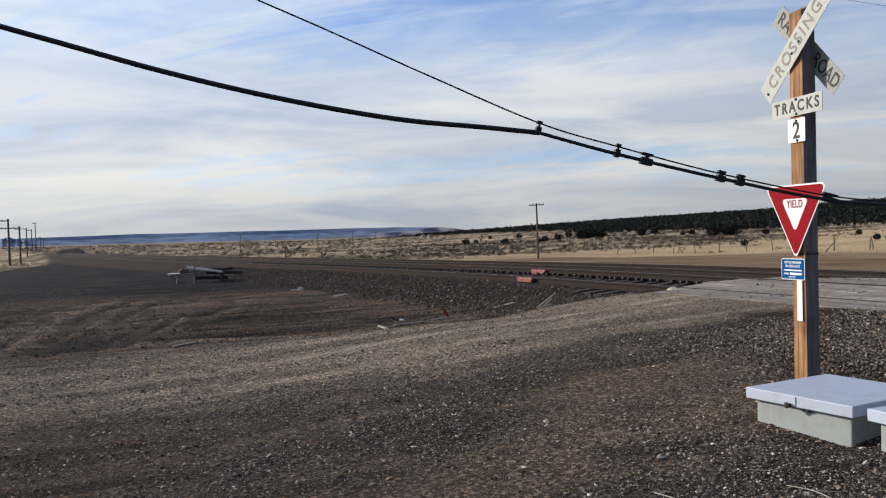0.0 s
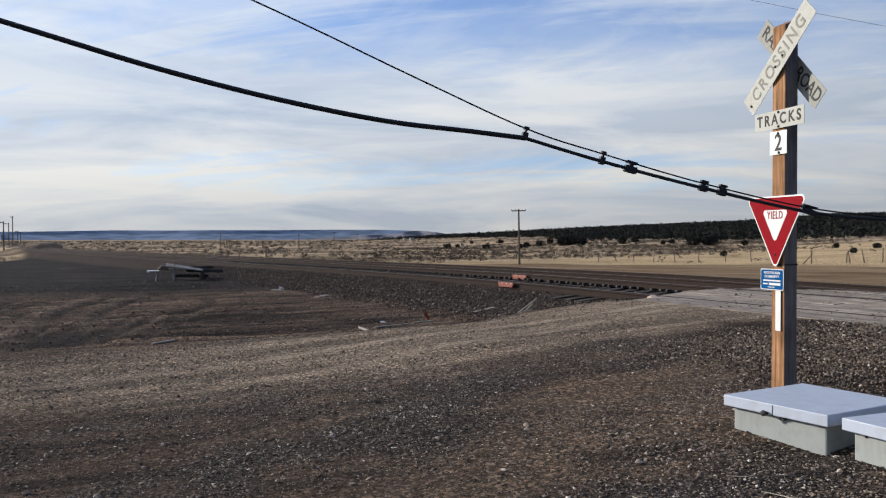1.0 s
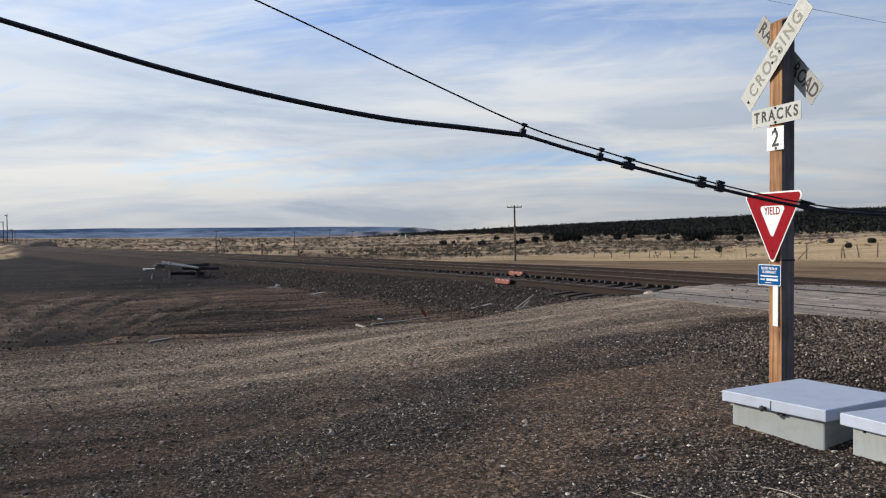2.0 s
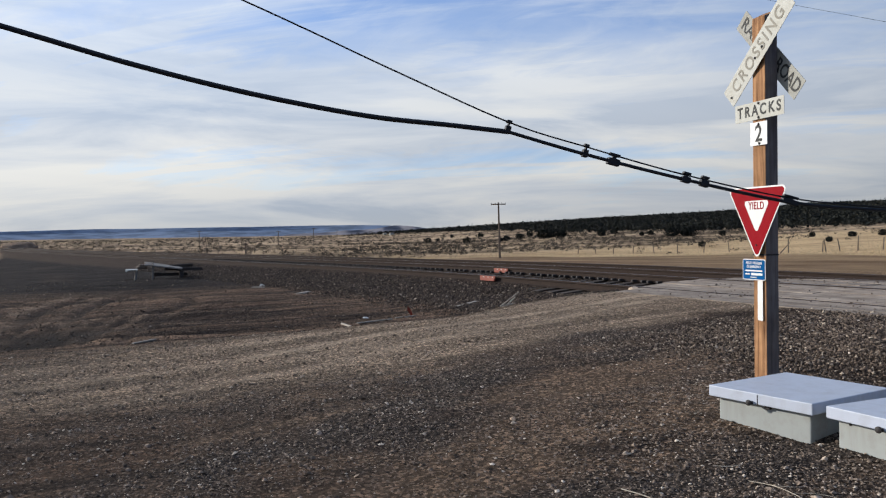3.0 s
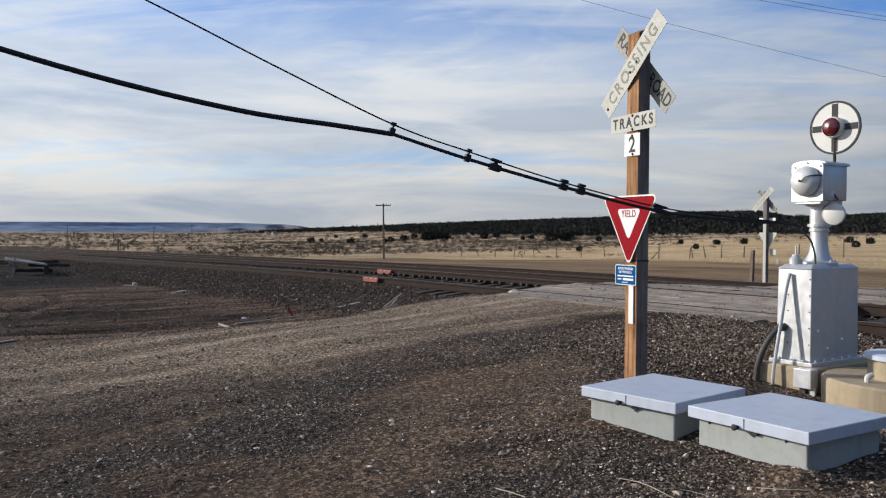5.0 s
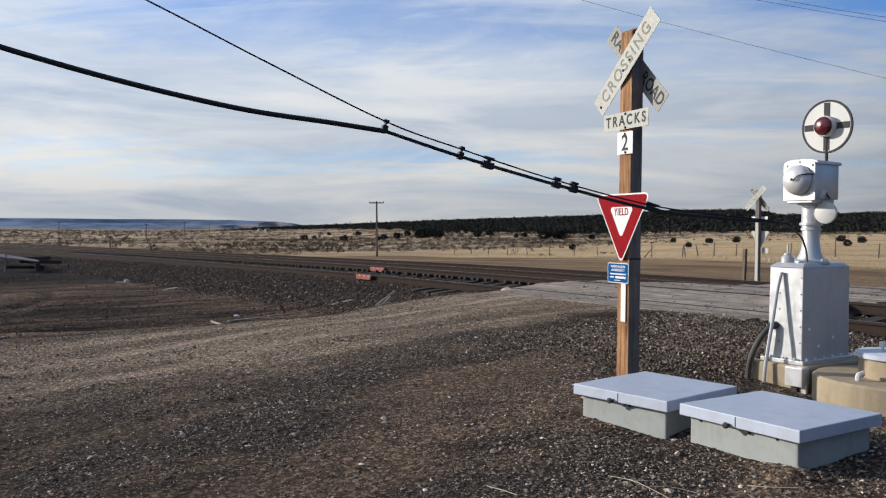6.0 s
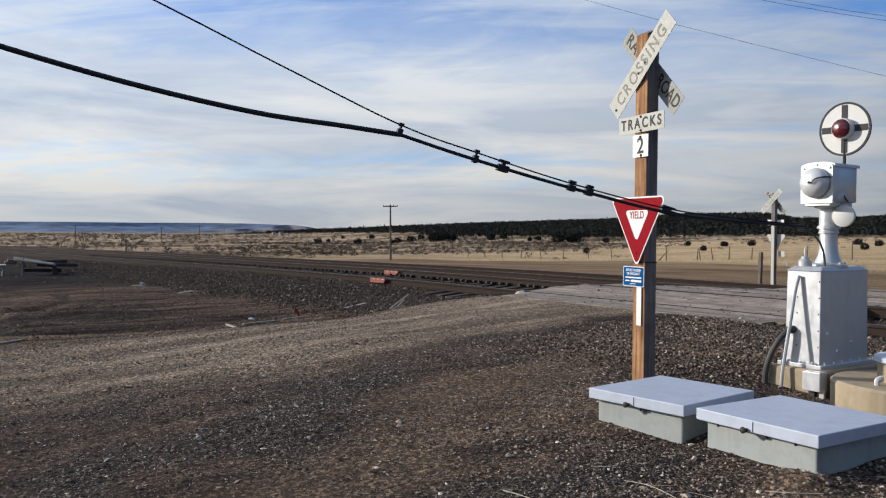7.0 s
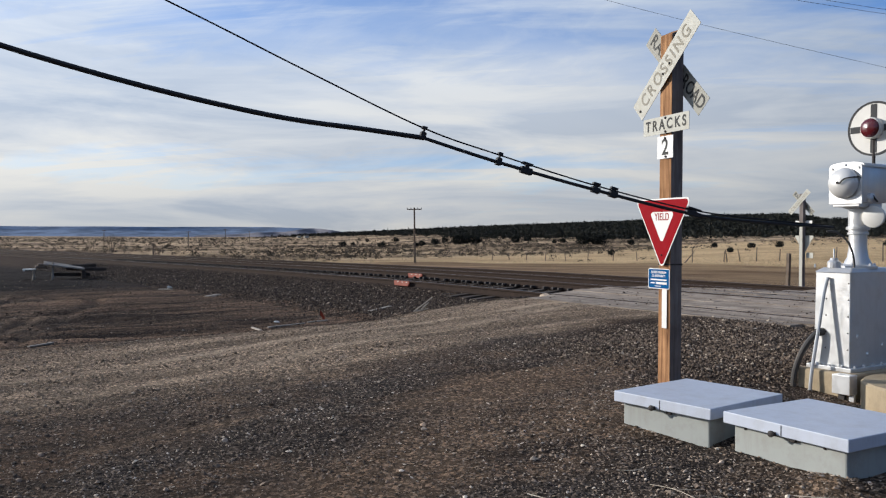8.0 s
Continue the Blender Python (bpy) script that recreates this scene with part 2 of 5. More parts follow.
M_GROUND = mat_ground()
M_BALLAST = mat_stones("ballast_stone", (0.036, 0.028, 0.023), (0.105, 0.082, 0.066), (0.38, 0.33, 0.28))
M_HEAP = mat_stones("heap_stone", (0.042, 0.034, 0.029), (0.200, 0.162, 0.132), (0.56, 0.50, 0.42))
M_PEBBLE = mat_stones("gravel_stone", (0.066, 0.055, 0.047), (0.285, 0.237, 0.196), (0.80, 0.75, 0.67))
M_ROADSTONE = mat_stones("road_stone", (0.13, 0.107, 0.085), (0.31, 0.255, 0.20), (0.60, 0.53, 0.45))
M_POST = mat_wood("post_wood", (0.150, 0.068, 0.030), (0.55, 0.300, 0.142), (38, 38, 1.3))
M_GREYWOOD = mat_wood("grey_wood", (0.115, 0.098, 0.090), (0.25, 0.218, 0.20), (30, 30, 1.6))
M_OLDWOOD = mat_wood("weathered_wood", (0.10, 0.075, 0.055), (0.24, 0.19, 0.145))
M_TIE = mat_wood("tie_wood", (0.035, 0.027, 0.022), (0.11, 0.088, 0.072), (2.0, 30, 30), 0.9, 0.5)
M_PANEL = mat_wood("crossing_panel", (0.180, 0.142, 0.110), (0.48, 0.40, 0.315), (14, 1.1, 22), 0.9, 0.45)
M_RAIL = mat_metal("rail_rust", (0.036, 0.026, 0.021), 0.95, 0.0, (0.066, 0.043, 0.032), 0.6, 0.1)
M_RAILTOP = mat_metal("rail_head", (0.17, 0.145, 0.13), 0.5, 0.7, (0.10, 0.06, 0.04), 0.3)
M_SIGN = mat_metal("sign_white", (0.46, 0.45, 0.39), 0.6, 0, (0.34, 0.30, 0.22), 0.55, 0.25)
# sign white dulled to carry the rear blade's shade
M_SIGNSHADE = mat_metal("sign_shaded", (0.34, 0.33, 0.285), 0.7, 0, (0.24, 0.21, 0.16), 0.6, 0.2)
M_SIGN2 = mat_metal("plate_white", (0.68, 0.67, 0.63), 0.5, 0, (0.5, 0.45, 0.36), 0.25)
M_BACK = mat_metal("sign_back", (0.42, 0.43, 0.44), 0.5, 0.6, (0.2, 0.18, 0.15), 0.4)
M_FADED = mat_metal("letter_faded", (0.25, 0.23, 0.185), 0.8, 0, (0.38, 0.35, 0.28), 0.6)
M_LETTER = mat_metal("letter_black", (0.025, 0.025, 0.023), 0.7, 0, (0.16, 0.15, 0.12), 0.35)
M_RED = mat_metal("sign_red", (0.245, 0.004, 0.009), 0.65, 0, (0.26, 0.015, 0.018), 0.3, 0.06)
M_BLUE = mat_metal("sign_blue", (0.003, 0.072, 0.215), 0.7, 0, (0.02, 0.12, 0.28), 0.2, 0.05)
M_BOXBODY = mat_metal("box_grey", (0.335, 0.345, 0.318), 0.6, 0, (0.20, 0.175, 0.14), 0.6, 0.3, 0.002)
M_LID = mat_metal("lid_grey", (0.46, 0.49, 0.55), 0.5, 0, (0.30, 0.29, 0.28), 0.55, 0.4, 0.002)
M_SILVER = mat_metal("aluminium_paint", (0.62, 0.615, 0.60), 0.36, 0.50, (0.34, 0.30, 0.25), 0.35, 0.5, 0.002)
M_BELL = mat_metal("bell_paint", (0.66, 0.65, 0.62), 0.34, 0.25, (0.34, 0.30, 0.25), 0.3, 0.5)
M_CONCRETE = mat_metal("foundation_concrete", (0.36, 0.285, 0.185), 0.92, 0, (0.17, 0.135, 0.09), 0.75, 0.2, 0.006)
M_BLACK = mat_metal("cable_black", (0.012, 0.012, 0.014), 0.55, 0, (0.03, 0.03, 0.03), 0.3)
M_WIRE = mat_metal("wire_steel", (0.022, 0.022, 0.026), 0.8, 0.0, (0.03, 0.03, 0.03), 0.2, 0.1)
M_DARK = mat_metal("dark_iron", (0.035, 0.030, 0.027), 0.75, 0.0, (0.10, 0.06, 0.04), 0.3)
M_DISC = mat_metal("disc_white", (0.60, 0.58, 0.53), 0.5, 0, (0.5, 0.45, 0.35), 0.25)
M_DISCDARK = mat_metal("disc_grey", (0.055, 0.055, 0.055), 0.7, 0, (0.11, 0.10, 0.09), 0.4, 0.15)
M_LENS = mat_metal("red_lens", (0.085, 0.005, 0.008), 0.25, 0, (0.12, 0.01, 0.01), 0.1, 0.7)
M_ORANGE = mat_metal("orange_paint", (0.22, 0.045, 0.022), 0.7, 0, (0.34, 0.15, 0.09), 0.55)
M_CONDUIT = mat_metal("conduit_grey", (0.060, 0.056, 0.052), 0.5, 0.4)


def part(name, bm, material, parent=None, label="", smooth=False):
    """One bmesh becomes one mesh object, under its thing."""
    me = bpy.data.meshes.new(name)
    bmesh.ops.recalc_face_normals(bm, faces=bm.faces)
    bm.to_mesh(me)
    bm.free()
    for mm in (material if isinstance(material, (list, tuple)) else [material]):
        me.materials.append(mm)
    if smooth:
        me.shade_smooth()
        me.set_sharp_from_angle(angle=radians(40))
    ob = new(name, me)
    if parent is not None:
        ob.parent = parent
    if label:
        ob["label"] = label
    return ob


def thing(name, m, label, category, group="", kind=""):
    ob = new(name)
    ob.empty_display_size = 0.2
    ob.matrix_basis = m
    return tagged(ob, label, category, group, kind)


def box(bm, lo, hi, bevel=0.0, taper=1.0):
    """A box between two corners, its top scaled by taper."""
    lo, hi = Vector(lo), Vector(hi)
    c, s = (lo + hi) / 2, hi - lo
    g = bmesh.ops.create_cube(bm, size=1.0)["verts"]
    for v in g:
        k = taper if v.co.z > 0 else 1.0
        v.co = Vector((v.co.x * s.x * k, v.co.y * s.y * k, v.co.z * s.z)) + c
    if bevel:
        es = list({e for v in g for e in v.link_edges})
        bmesh.ops.bevel(bm, geom=es, offset=bevel, segments=2, affect="EDGES", profile=0.5)
    return bm


def block(lo, hi, bevel=0.0, taper=1.0):
    return box(bmesh.new(), lo, hi, bevel, taper)


def rod(bm, a, b, r0, r1=None, n=12):
    """A round bar from a to b."""
    a, b = Vector(a), Vector(b)
    d = b - a
    m = Matrix.Translation((a + b) / 2) @ d.to_track_quat("Z", "Y").to_matrix().to_4x4()
    bmesh.ops.create_cone(bm, cap_ends=True, segments=n, radius1=r0, radius2=r0 if r1 is None else r1, depth=d.length, matrix=m)
    return bm


def lathe(profile, n=24, axis="Z"):
    """A turned solid from (radius, height) pairs."""
    bm = bmesh.new()
    rings = []
    for r, h in profile:
        ring = []
        for i in range(n):
            a = 2 * math.pi * i / n
            p = (r * math.cos(a), r * math.sin(a), h)
            if axis == "-X":
                p = (-h, p[0], p[1])
            ring.append(bm.verts.new(p))
        rings.append(ring)
    for p, q in zip(rings, rings[1:]):
        for i in range(n):
            bm.faces.new((p[i], p[(i + 1) % n], q[(i + 1) % n], q[i]))
    bm.faces.new(rings[0][::-1])
    bm.faces.new(rings[-1])
    return bm


def tube(points, r, n=8):
    """A pipe along a smooth line through points."""
    pts = [Vector(p) for p in points]
    fine = []
    for i in range(len(pts) - 1):
        p0, p1, p2, p3 = pts[max(i - 1, 0)], pts[i], pts[i + 1], pts[min(i + 2, len(pts) - 1)]
        for k in range(8):
            t = k / 8
            fine.append(0.5 * (2 * p1 + (p2 - p0) * t + (2 * p0 - 5 * p1 + 4 * p2 - p3) * t * t + (3 * p1 - p0 - 3 * p2 + p3) * t ** 3))
    fine.append(pts[-1])
    bm = bmesh.new()
    rings = []
    side = None
    for i, p in enumerate(fine):
        d = (fine[min(i + 1, len(fine) - 1)] - fine[max(i - 1, 0)]).normalized()
        if side is None:
            side = d.orthogonal().normalized()
        side = (side - d * side.dot(d)).normalized()
        other = d.cross(side)
        rings.append([bm.verts.new(p + (side * math.cos(2 * math.pi * k / n) + other * math.sin(2 * math.pi * k / n)) * r) for k in range(n)])
    for p, q in zip(rings, rings[1:]):
        for i in range(n):
            bm.faces.new((p[i], p[(i + 1) % n], q[(i + 1) % n], q[i]))
    bm.faces.new(rings[0][::-1])
    bm.faces.new(rings[-1])
    return bm


def soup(name, verts, faces, material, label, category, smooth=False):
    """Many small pieces that nobody could count, as one mesh."""
    me = bpy.data.meshes.new(name)
    verts, faces = np.asarray(verts, np.float32), np.asarray(faces, np.int32)
    k = faces.shape[1]
    me.vertices.add(len(verts))
    me.vertices.foreach_set("co", verts.ravel())
    me.loops.add(faces.size)
    me.loops.foreach_set("vertex_index", faces.ravel())
    me.polygons.add(len(faces))
    me.polygons.foreach_set("loop_start", np.arange(0, faces.size, k, dtype=np.int32))
    me.update(calc_edges=True)
    me.validate()
    if not smooth:
        me.shade_flat()
    me.materials.append(material)
    return tagged(new(name, me), label, category, kind="stuff")


# ---- ground ----
rng = np.random.default_rng(7)


def sstep(a, b, v):
    t = np.clip((v - a) / (b - a), 0, 1)
    return t * t * (3 - 2 * t)


def bend(y):
    """How far the tracks have swung to the side by y."""
    c = np.clip(y - 8.0, 0, 29.0)
    return c * c / 480.0 + np.maximum(y - 37.0, 0) * 0.12


_waves = [(rng.uniform(0, 6.28), rng.uniform(0, 6.28), rng.uniform(0, 6.28)) for _ in range(24)]


def ripple(x, y, size, k0):
    """Soft uneven relief of about +-1 at that size."""
    v = 0
    for k in range(k0, k0 + 6):
        a, p, q = _waves[k]
        f = 6.28 / size * (0.6 + 0.17 * (k - k0))
        v = v + np.sin(f * (x * math.cos(a) + y * math.sin(a)) + p + 0.9 * np.sin(f * 0.6 * (y * math.cos(a) - x * math.sin(a)) + q))
    return v / 6


def road_edges(x):
    """The near and the far edge of the gravel road at x."""
    return np.interp(x, [-6, -1, 1.2, 4.1, 6.2, 8.6, 10.5], [7.2, 7.5, 7.5, 8.0, 8.5, 8.9, 8.7]), np.interp(x, [-6, -1, 0.2, 2.5, 5.7, 10.5], [10.3, 11.0, 11.8, 12.1, 12.9, 13.3])


def wheel_lanes(x, y):
    """0 to 1 along the pale rolled wheel tracks of the road."""
    wob = 0.15 * ripple(x, y * 0.2, 7.0, 2)
    return np.clip(sum(k * np.exp(-((y - y0 - rise * x - wob) / wd) ** 2) for y0, rise, wd, k in ((9.35, 0.245, 0.13, 1.0), (7.95, 0.33, 0.12, 0.7), (8.65, 0.28, 0.25, 0.45), (10.4, 0.22, 0.25, 0.5))), 0, 1)


def slag(x, y):
    """0 to 1 where dark stone lies over the dirt: below the road and in a long smear."""
    w = 0.25 * ripple(x, y, 1.6, 1)
    south = road_edges(x)[0]
    a = 0.8 * np.exp(-((y - south + 0.60 + w) / 0.50) ** 2) * sstep(-1.0, 3.5, x)
    b = np.exp(-((y - 4.95 - 0.52 * x + w) / 0.42) ** 2) * (1 - sstep(3.4, 4.6, x)) * sstep(-2.5, 0.2, x)
    c = 0.7 * np.exp(-((y - 6.9 - 0.3 * x + w) / 0.22) ** 2) * (1 - sstep(2.5, 4, x))
    return np.clip(np.maximum(np.maximum(a, b), c) * np.clip(0.85 + 0.8 * ripple(x, y, 0.9, 11), 0, 1), 0, 1)


def worn_dirt(x, y):
    """0 to 1 on the bare tan dirt between the stones."""
    w = 0.2 * ripple(x, y, 1.3, 13)
    a = np.exp(-((y - 2.75 - 0.76 * x + w) / 0.42) ** 2) * sstep(0.8, 1.6, x) * (1 - sstep(3.3, 4.2, x))
    b = np.exp(-((y - 5.95 + w) / 0.26) ** 2) * sstep(3.0, 3.8, x) * (1 - sstep(5.0, 5.6, x))
    c = 0.8 * np.exp(-((y - 5.95 - 0.22 * x + 0.4 * w) / 0.10) ** 2) * sstep(0.6, 1.0, x) * (1 - sstep(2.2, 2.6, x))
    return np.clip(np.maximum(np.maximum(a, b), c) * np.clip(0.8 + 0.6 * ripple(x, y, 0.7, 9), 0, 1), 0, 1)


def road_mask(x, y):
    w = 0.35 * ripple(x, y, 3.0, 0)
    u = x - 10.9
    south, north = road_edges(x)
    body = sstep(-0.35, 0.55, y + w - south) * (1 - sstep(-0.45, 0.3, y + w - north)) * (0.55 + 0.45 * sstep(-1.5, 4.0, x))
    skew = 0.66 * np.clip(u - 1.5, 0, 6)
    over = sstep(np.where(u < -0.7, 8.6, 6.6), np.where(u < -0.7, 9.8, 7.2), y + w * 0.5 + 0.6 * skew) * (1 - sstep(12.8, 13.4, y + w * 0.5 + skew)) * sstep(-2.6, -1.0, u) * (1 - sstep(9, 14, u))
    far = sstep(4.0, 5.4, y) * (1 - sstep(9.0, 10.4, y)) * sstep(5, 7, u) * (1 - sstep(16, 24, u))
    return np.maximum(np.maximum(body * (1 - sstep(-1.0, 0.2, u)), over), far)


def grass_from(az):
    """How far off the dry grass begins on each bearing, past the bare graded strip."""
    return np.interp(az, [10, 15, 20, 25, 31, 35, 42.5, 46.4, 52, 57, 62, 72], [0, 30, 66, 112, 122, 112, 112, 108, 86, 71, 66, 58])


def tyre_ruts(x, y):
    """0 to 1 along the tyre marks in the yard, and a churned dark patch."""
    v = 0 * x
    for y0, k, x0, gap in ((14.0, 0.020, 3.0, 0.55), (15.0, 0.030, 1.0, 1.5), (16.7, 0.022, 2.5, 1.6), (19.0, 0.034, 0.5, 1.5), (22.5, 0.03, -1.0, 1.7)):
        c = y0 + k * (x - x0) ** 2 + 0.12 * np.sin(0.9 * x + y0)
        for s in (0.0, gap):
            v = np.maximum(v, np.exp(-((y - c - s) / 0.17) ** 2) * np.clip(0.55 + 0.6 * ripple(x, y, 3.0, int(y0) % 10), 0, 1))
    patch = np.exp(-((x - 0.05 - 0.45 * (y - 14.8)) / 0.85) ** 4 - ((y - 14.8) / 1.3) ** 4) * np.clip(1.0 + 0.6 * ripple(x, y * 0.35, 0.5, 5), 0, 1)
    run = np.exp(-((y - 15.4) / 2.4) ** 4) * np.clip(0.75 + 0.5 * ripple(x, y * 0.3, 0.7, 6), 0, 1)
    for k, (x0, lean) in enumerate(((-1.5, 0.16), (-0.75, 0.20), (-0.35, 0.24), (0.25, 0.26), (0.62, 0.30), (1.3, 0.32))):
        c = x0 + lean * (y - 14.6) + 0.05 * np.sin(1.3 * y + 2 * k)
        v = np.maximum(v, np.exp(-((x - c) / 0.12) ** 2) * run)
    for x0, k2 in ((-1.9, 0.012), (-2.6, 0.010), (-0.6, 0.016), (0.3, 0.018)):
        c = x0 + 0.10 * (y - 17) + k2 * (y - 17) ** 2
        v = np.maximum(v, np.exp(-((x - c) / 0.16) ** 2) * np.exp(-((y - 21) / 4.5) ** 4) * 0.8)
    ring = np.exp(-((np.hypot(x - 0.9, (y - 21.5) * 0.7) - 2.4) / 0.14) ** 2)
    return np.clip(np.maximum(np.maximum(v, patch), 0.7 * ring), 0, 1) * (1 - sstep(4.5, 6.5, x)) * sstep(12.8, 13.6, y)


def height(x, y):
    x, y = np.asarray(x, float), np.asarray(y, float)
    u = x - 10.9 + bend(y)
    near = 0.17 * sstep(1.2, 5.5, x) * (1 - sstep(10.5, 13.5, y) * 0.8) - 0.10 * sstep(11.8, 13.0, y) * (1 - sstep(-4.5, -3, u))
    near = near - 0.09 * sstep(5.15, 6.2, x) * (1 - sstep(3.8, 5.8, y)) * (1 - sstep(8.2, 9.6, x))
    near = near - 0.010 * np.clip(y - 20, 0, 130) - 0.010 * np.clip(-x - 20, 0, 100)
    mound = 0.15 * sstep(5.4, 10.2, x) * sstep(3.6, 6.4, y) * (1 - sstep(8.0, 10.5, y))
    for bx, by, bz in ((4.13, 4.45, 0.035), (4.16, 3.62, -0.035), (4.18, 2.68, 0.05)):
        near = near + bz * np.exp(-((x - bx) / 0.16) ** 2 - ((y - by) / 0.22) ** 2)
    sink = 0.006 * np.clip(y - 20, 0, 130)
    bed = np.interp(u, [-1, 0, 1.5, 2.3, 3.2, 4.0, 6.5], [0.045, 0.13, 0.2575, 0.29, 0.24, 0.195, 0.205]) - sink
    bed = bed + 0.055 * sstep(15.5, 17.5, y) * sstep(-2.2, -1.0, u) * (1 - sstep(0.8, 1.6, u))
    bed = bed + 0.17 * sstep(4.8, 6.8, y) * (1 - sstep(13, 15, y)) * (1 - sstep(-0.5, 0.9, u))
    rise = sstep(-3.6, -0.95, u)
    ramp = near + (0.30 - near) * sstep(-5.5, -0.9, u)
    shoulder = (near + mound) * (1 - rise) + bed * rise
    rd = sstep(6.4, 7.4, y) * (1 - sstep(12.8, 13.8, y))
    near_side = shoulder * (1 - rd) + ramp * rd
    d = np.hypot(x, y)
    field = -0.10 - 0.55 * sstep(9, 30, u) - 1.5 * sstep(30, 130, d)
    az = np.degrees(np.arctan2(x, y))
    slope = np.interp(az, [15, 22, 25.3, 31.5, 37.8, 44, 47, 50, 55, 57, 60, 62.4, 75], [-0.16, -0.02, 0.12, 0.43, 0.71, 0.93, 1.12, 1.32, 1.40, 1.06, 1.10, 1.22, 1.2])
    ridge = (3.6 + 800 * np.tan(np.radians(slope))) * sstep(14, 22, az) * sstep(300, 800, d)
    hill = ridge + (1 - sstep(300, 800, d)) * 2.6 * sstep(25, 36, az) * sstep(130, 330, d) + 1.8 * sstep(40, 62, az) * sstep(35, 150, d) * (1 - sstep(300, 800, d))
    dip = sstep(6.6, 8.6, u)
    far_bed = 0.205 - sink
    z = np.where(u < 5, near_side, far_bed) * (1 - dip) + (field + hill) * dip
    z = z + 0.012 * ripple(x, y, 0.9, 6) * (1 - rd * sstep(-2, 0, u)) + 0.03 * ripple(x, y, 4.5, 12) * (1 - sstep(-4, -2, u) * (1 - sstep(8, 12, u)))
    ruts = sstep(13, 15, y) * (1 - sstep(34, 42, y)) * (1 - sstep(3.0, 6.5, x))
    z = z + ruts * (0.06 * ripple(x * 0.35 + y * 0.12, y * 1.5, 1.6, 3) * sstep(0.5, 3.5, x) + 0.025 * np.sin(2.6 * y + 1.2 * np.sin(0.5 * x)) * sstep(0.5, 3.0, x))
    return z - 0.085 * tyre_ruts(x, y)


def spread(lo, hi, step, far, grow):
    """Even steps from lo to hi, then steps that grow out to far on both sides."""
    mid = list(np.arange(lo, hi + 1e-6, step))
    up, s = [], step
    v = mid[-1]
    while v < far:
        s *= grow
        v += s
        up.append(v)
    down, s = [], step
    v = mid[0]
    while v > -far:
        s *= grow
        v -= s
        down.append(v)
    return np.array(down[::-1] + mid + up)


gx, gy = spread(-5, 19, 0.13, 4200, 1.055), spread(2.0, 24, 0.13, 4600, 1.055)
GX, GY = np.meshgrid(gx, gy)
GZ = height(GX, GY)
co = np.stack([GX, GY, GZ], -1).reshape(-1, 3)
nx, ny = len(gx), len(gy)
ii = np.arange(nx * ny).reshape(ny, nx)
quads = np.stack([ii[:-1, :-1], ii[:-1, 1:], ii[1:, 1:], ii[1:, :-1]], -1).reshape(-1, 4)
U = GX - 10.9 + bend(GY)
roadm = road_mask(GX, GY)
D = np.hypot(GX, GY)
AZ = np.degrees(np.arctan2(GX, GY))
bal = np.maximum(sstep(-4.0, -2.9, U + 0.3 * ripple(GX, GY, 1.5, 0)) * (1 - sstep(6.4, 7.6, U)), sstep(5.4, 6.8, GX + 0.5 * ripple(GX, GY, 1.4, 2)) * sstep(4.2, 5.4, GY) * (1 - sstep(7.4, 8.6, GY)) * (1 - sstep(8, 12, U))) * (1 - roadm)
bare = sstep(6.9, 7.8, U) * (1 - roadm)
grs = np.maximum(sstep(7.5, 10, U + 1.0 * ripple(GX, GY, 6, 4)) * sstep(-4, 4, D - grass_from(AZ) + 3 * ripple(GX, GY, 9, 4)), np.maximum(sstep(0, 10, D - 76 - 13 * (AZ + 5.1) + 4 * ripple(GX, GY, 5, 5)) * (1 - sstep(-3.0, -2.2, AZ)) * sstep(45, 65, GY), sstep(215, 245, D + 8 * ripple(GX, GY, 9, 2)) * (1 - sstep(-8, -5, U)))) * (1 - roadm)
coal = np.clip(sstep(12.2, 13.2, GY) * np.maximum(sstep(-1.2, 0.2, ripple(GX, GY, 7, 8) + 0.5), np.maximum(sstep(18, 24, GY), 1 - sstep(1.5, 3, GX))) + 1.0 * (1 - sstep(0.0, 2.8, GX + 0.5 * ripple(GX, GY, 2.5, 4))) * (1 - sstep(7.4, 8.8, GY)), 0, 1)
scr_from = np.interp(AZ, [10, 25, 31, 35, 42, 48, 62], [70, 128, 140, 155, 180, 230, 280])
scr = np.clip(sstep(-12, 18, D - scr_from + 8 * ripple(GX, GY, 30, 3)) + 0.1, 0, 1)


deep = np.clip(0.98 * sstep(21, 30, GY + 2 * ripple(GX, GY, 6, 3)) - 0.25 * sstep(0.2, 0.9, ripple(GX, GY * 0.4, 5, 7)) * (1 - sstep(60, 100, GY)), 0, 1)
near_dark = 0.36 * (1 - sstep(0.4, 2.6, GX + 0.6 * ripple(GX, GY, 1.6, 4))) * (1 - sstep(6.2, 7.8, GY)) * np.clip(0.8 + 0.5 * ripple(GX, GY, 1.1, 3), 0, 1)
rut = np.clip(np.maximum(np.maximum(0.95 * tyre_ruts(GX, GY), deep), near_dark), 0, 1)
arc = -1.3 + 0.12 * (GY - 15) + 0.006 * (GY - 15) ** 2
pale = np.exp(-((GX - arc) / 0.22) ** 2) * sstep(14.2, 15.2, GY) * (1 - sstep(24, 29, GY)) + np.exp(-((GX + 1.5) / 0.55) ** 2 - ((GY - 15.6) / 1.1) ** 2) + 0.6 * np.exp(-((GX - arc - 1.1) / 0.18) ** 2) * sstep(17, 18, GY) * (1 - sstep(25, 28, GY))
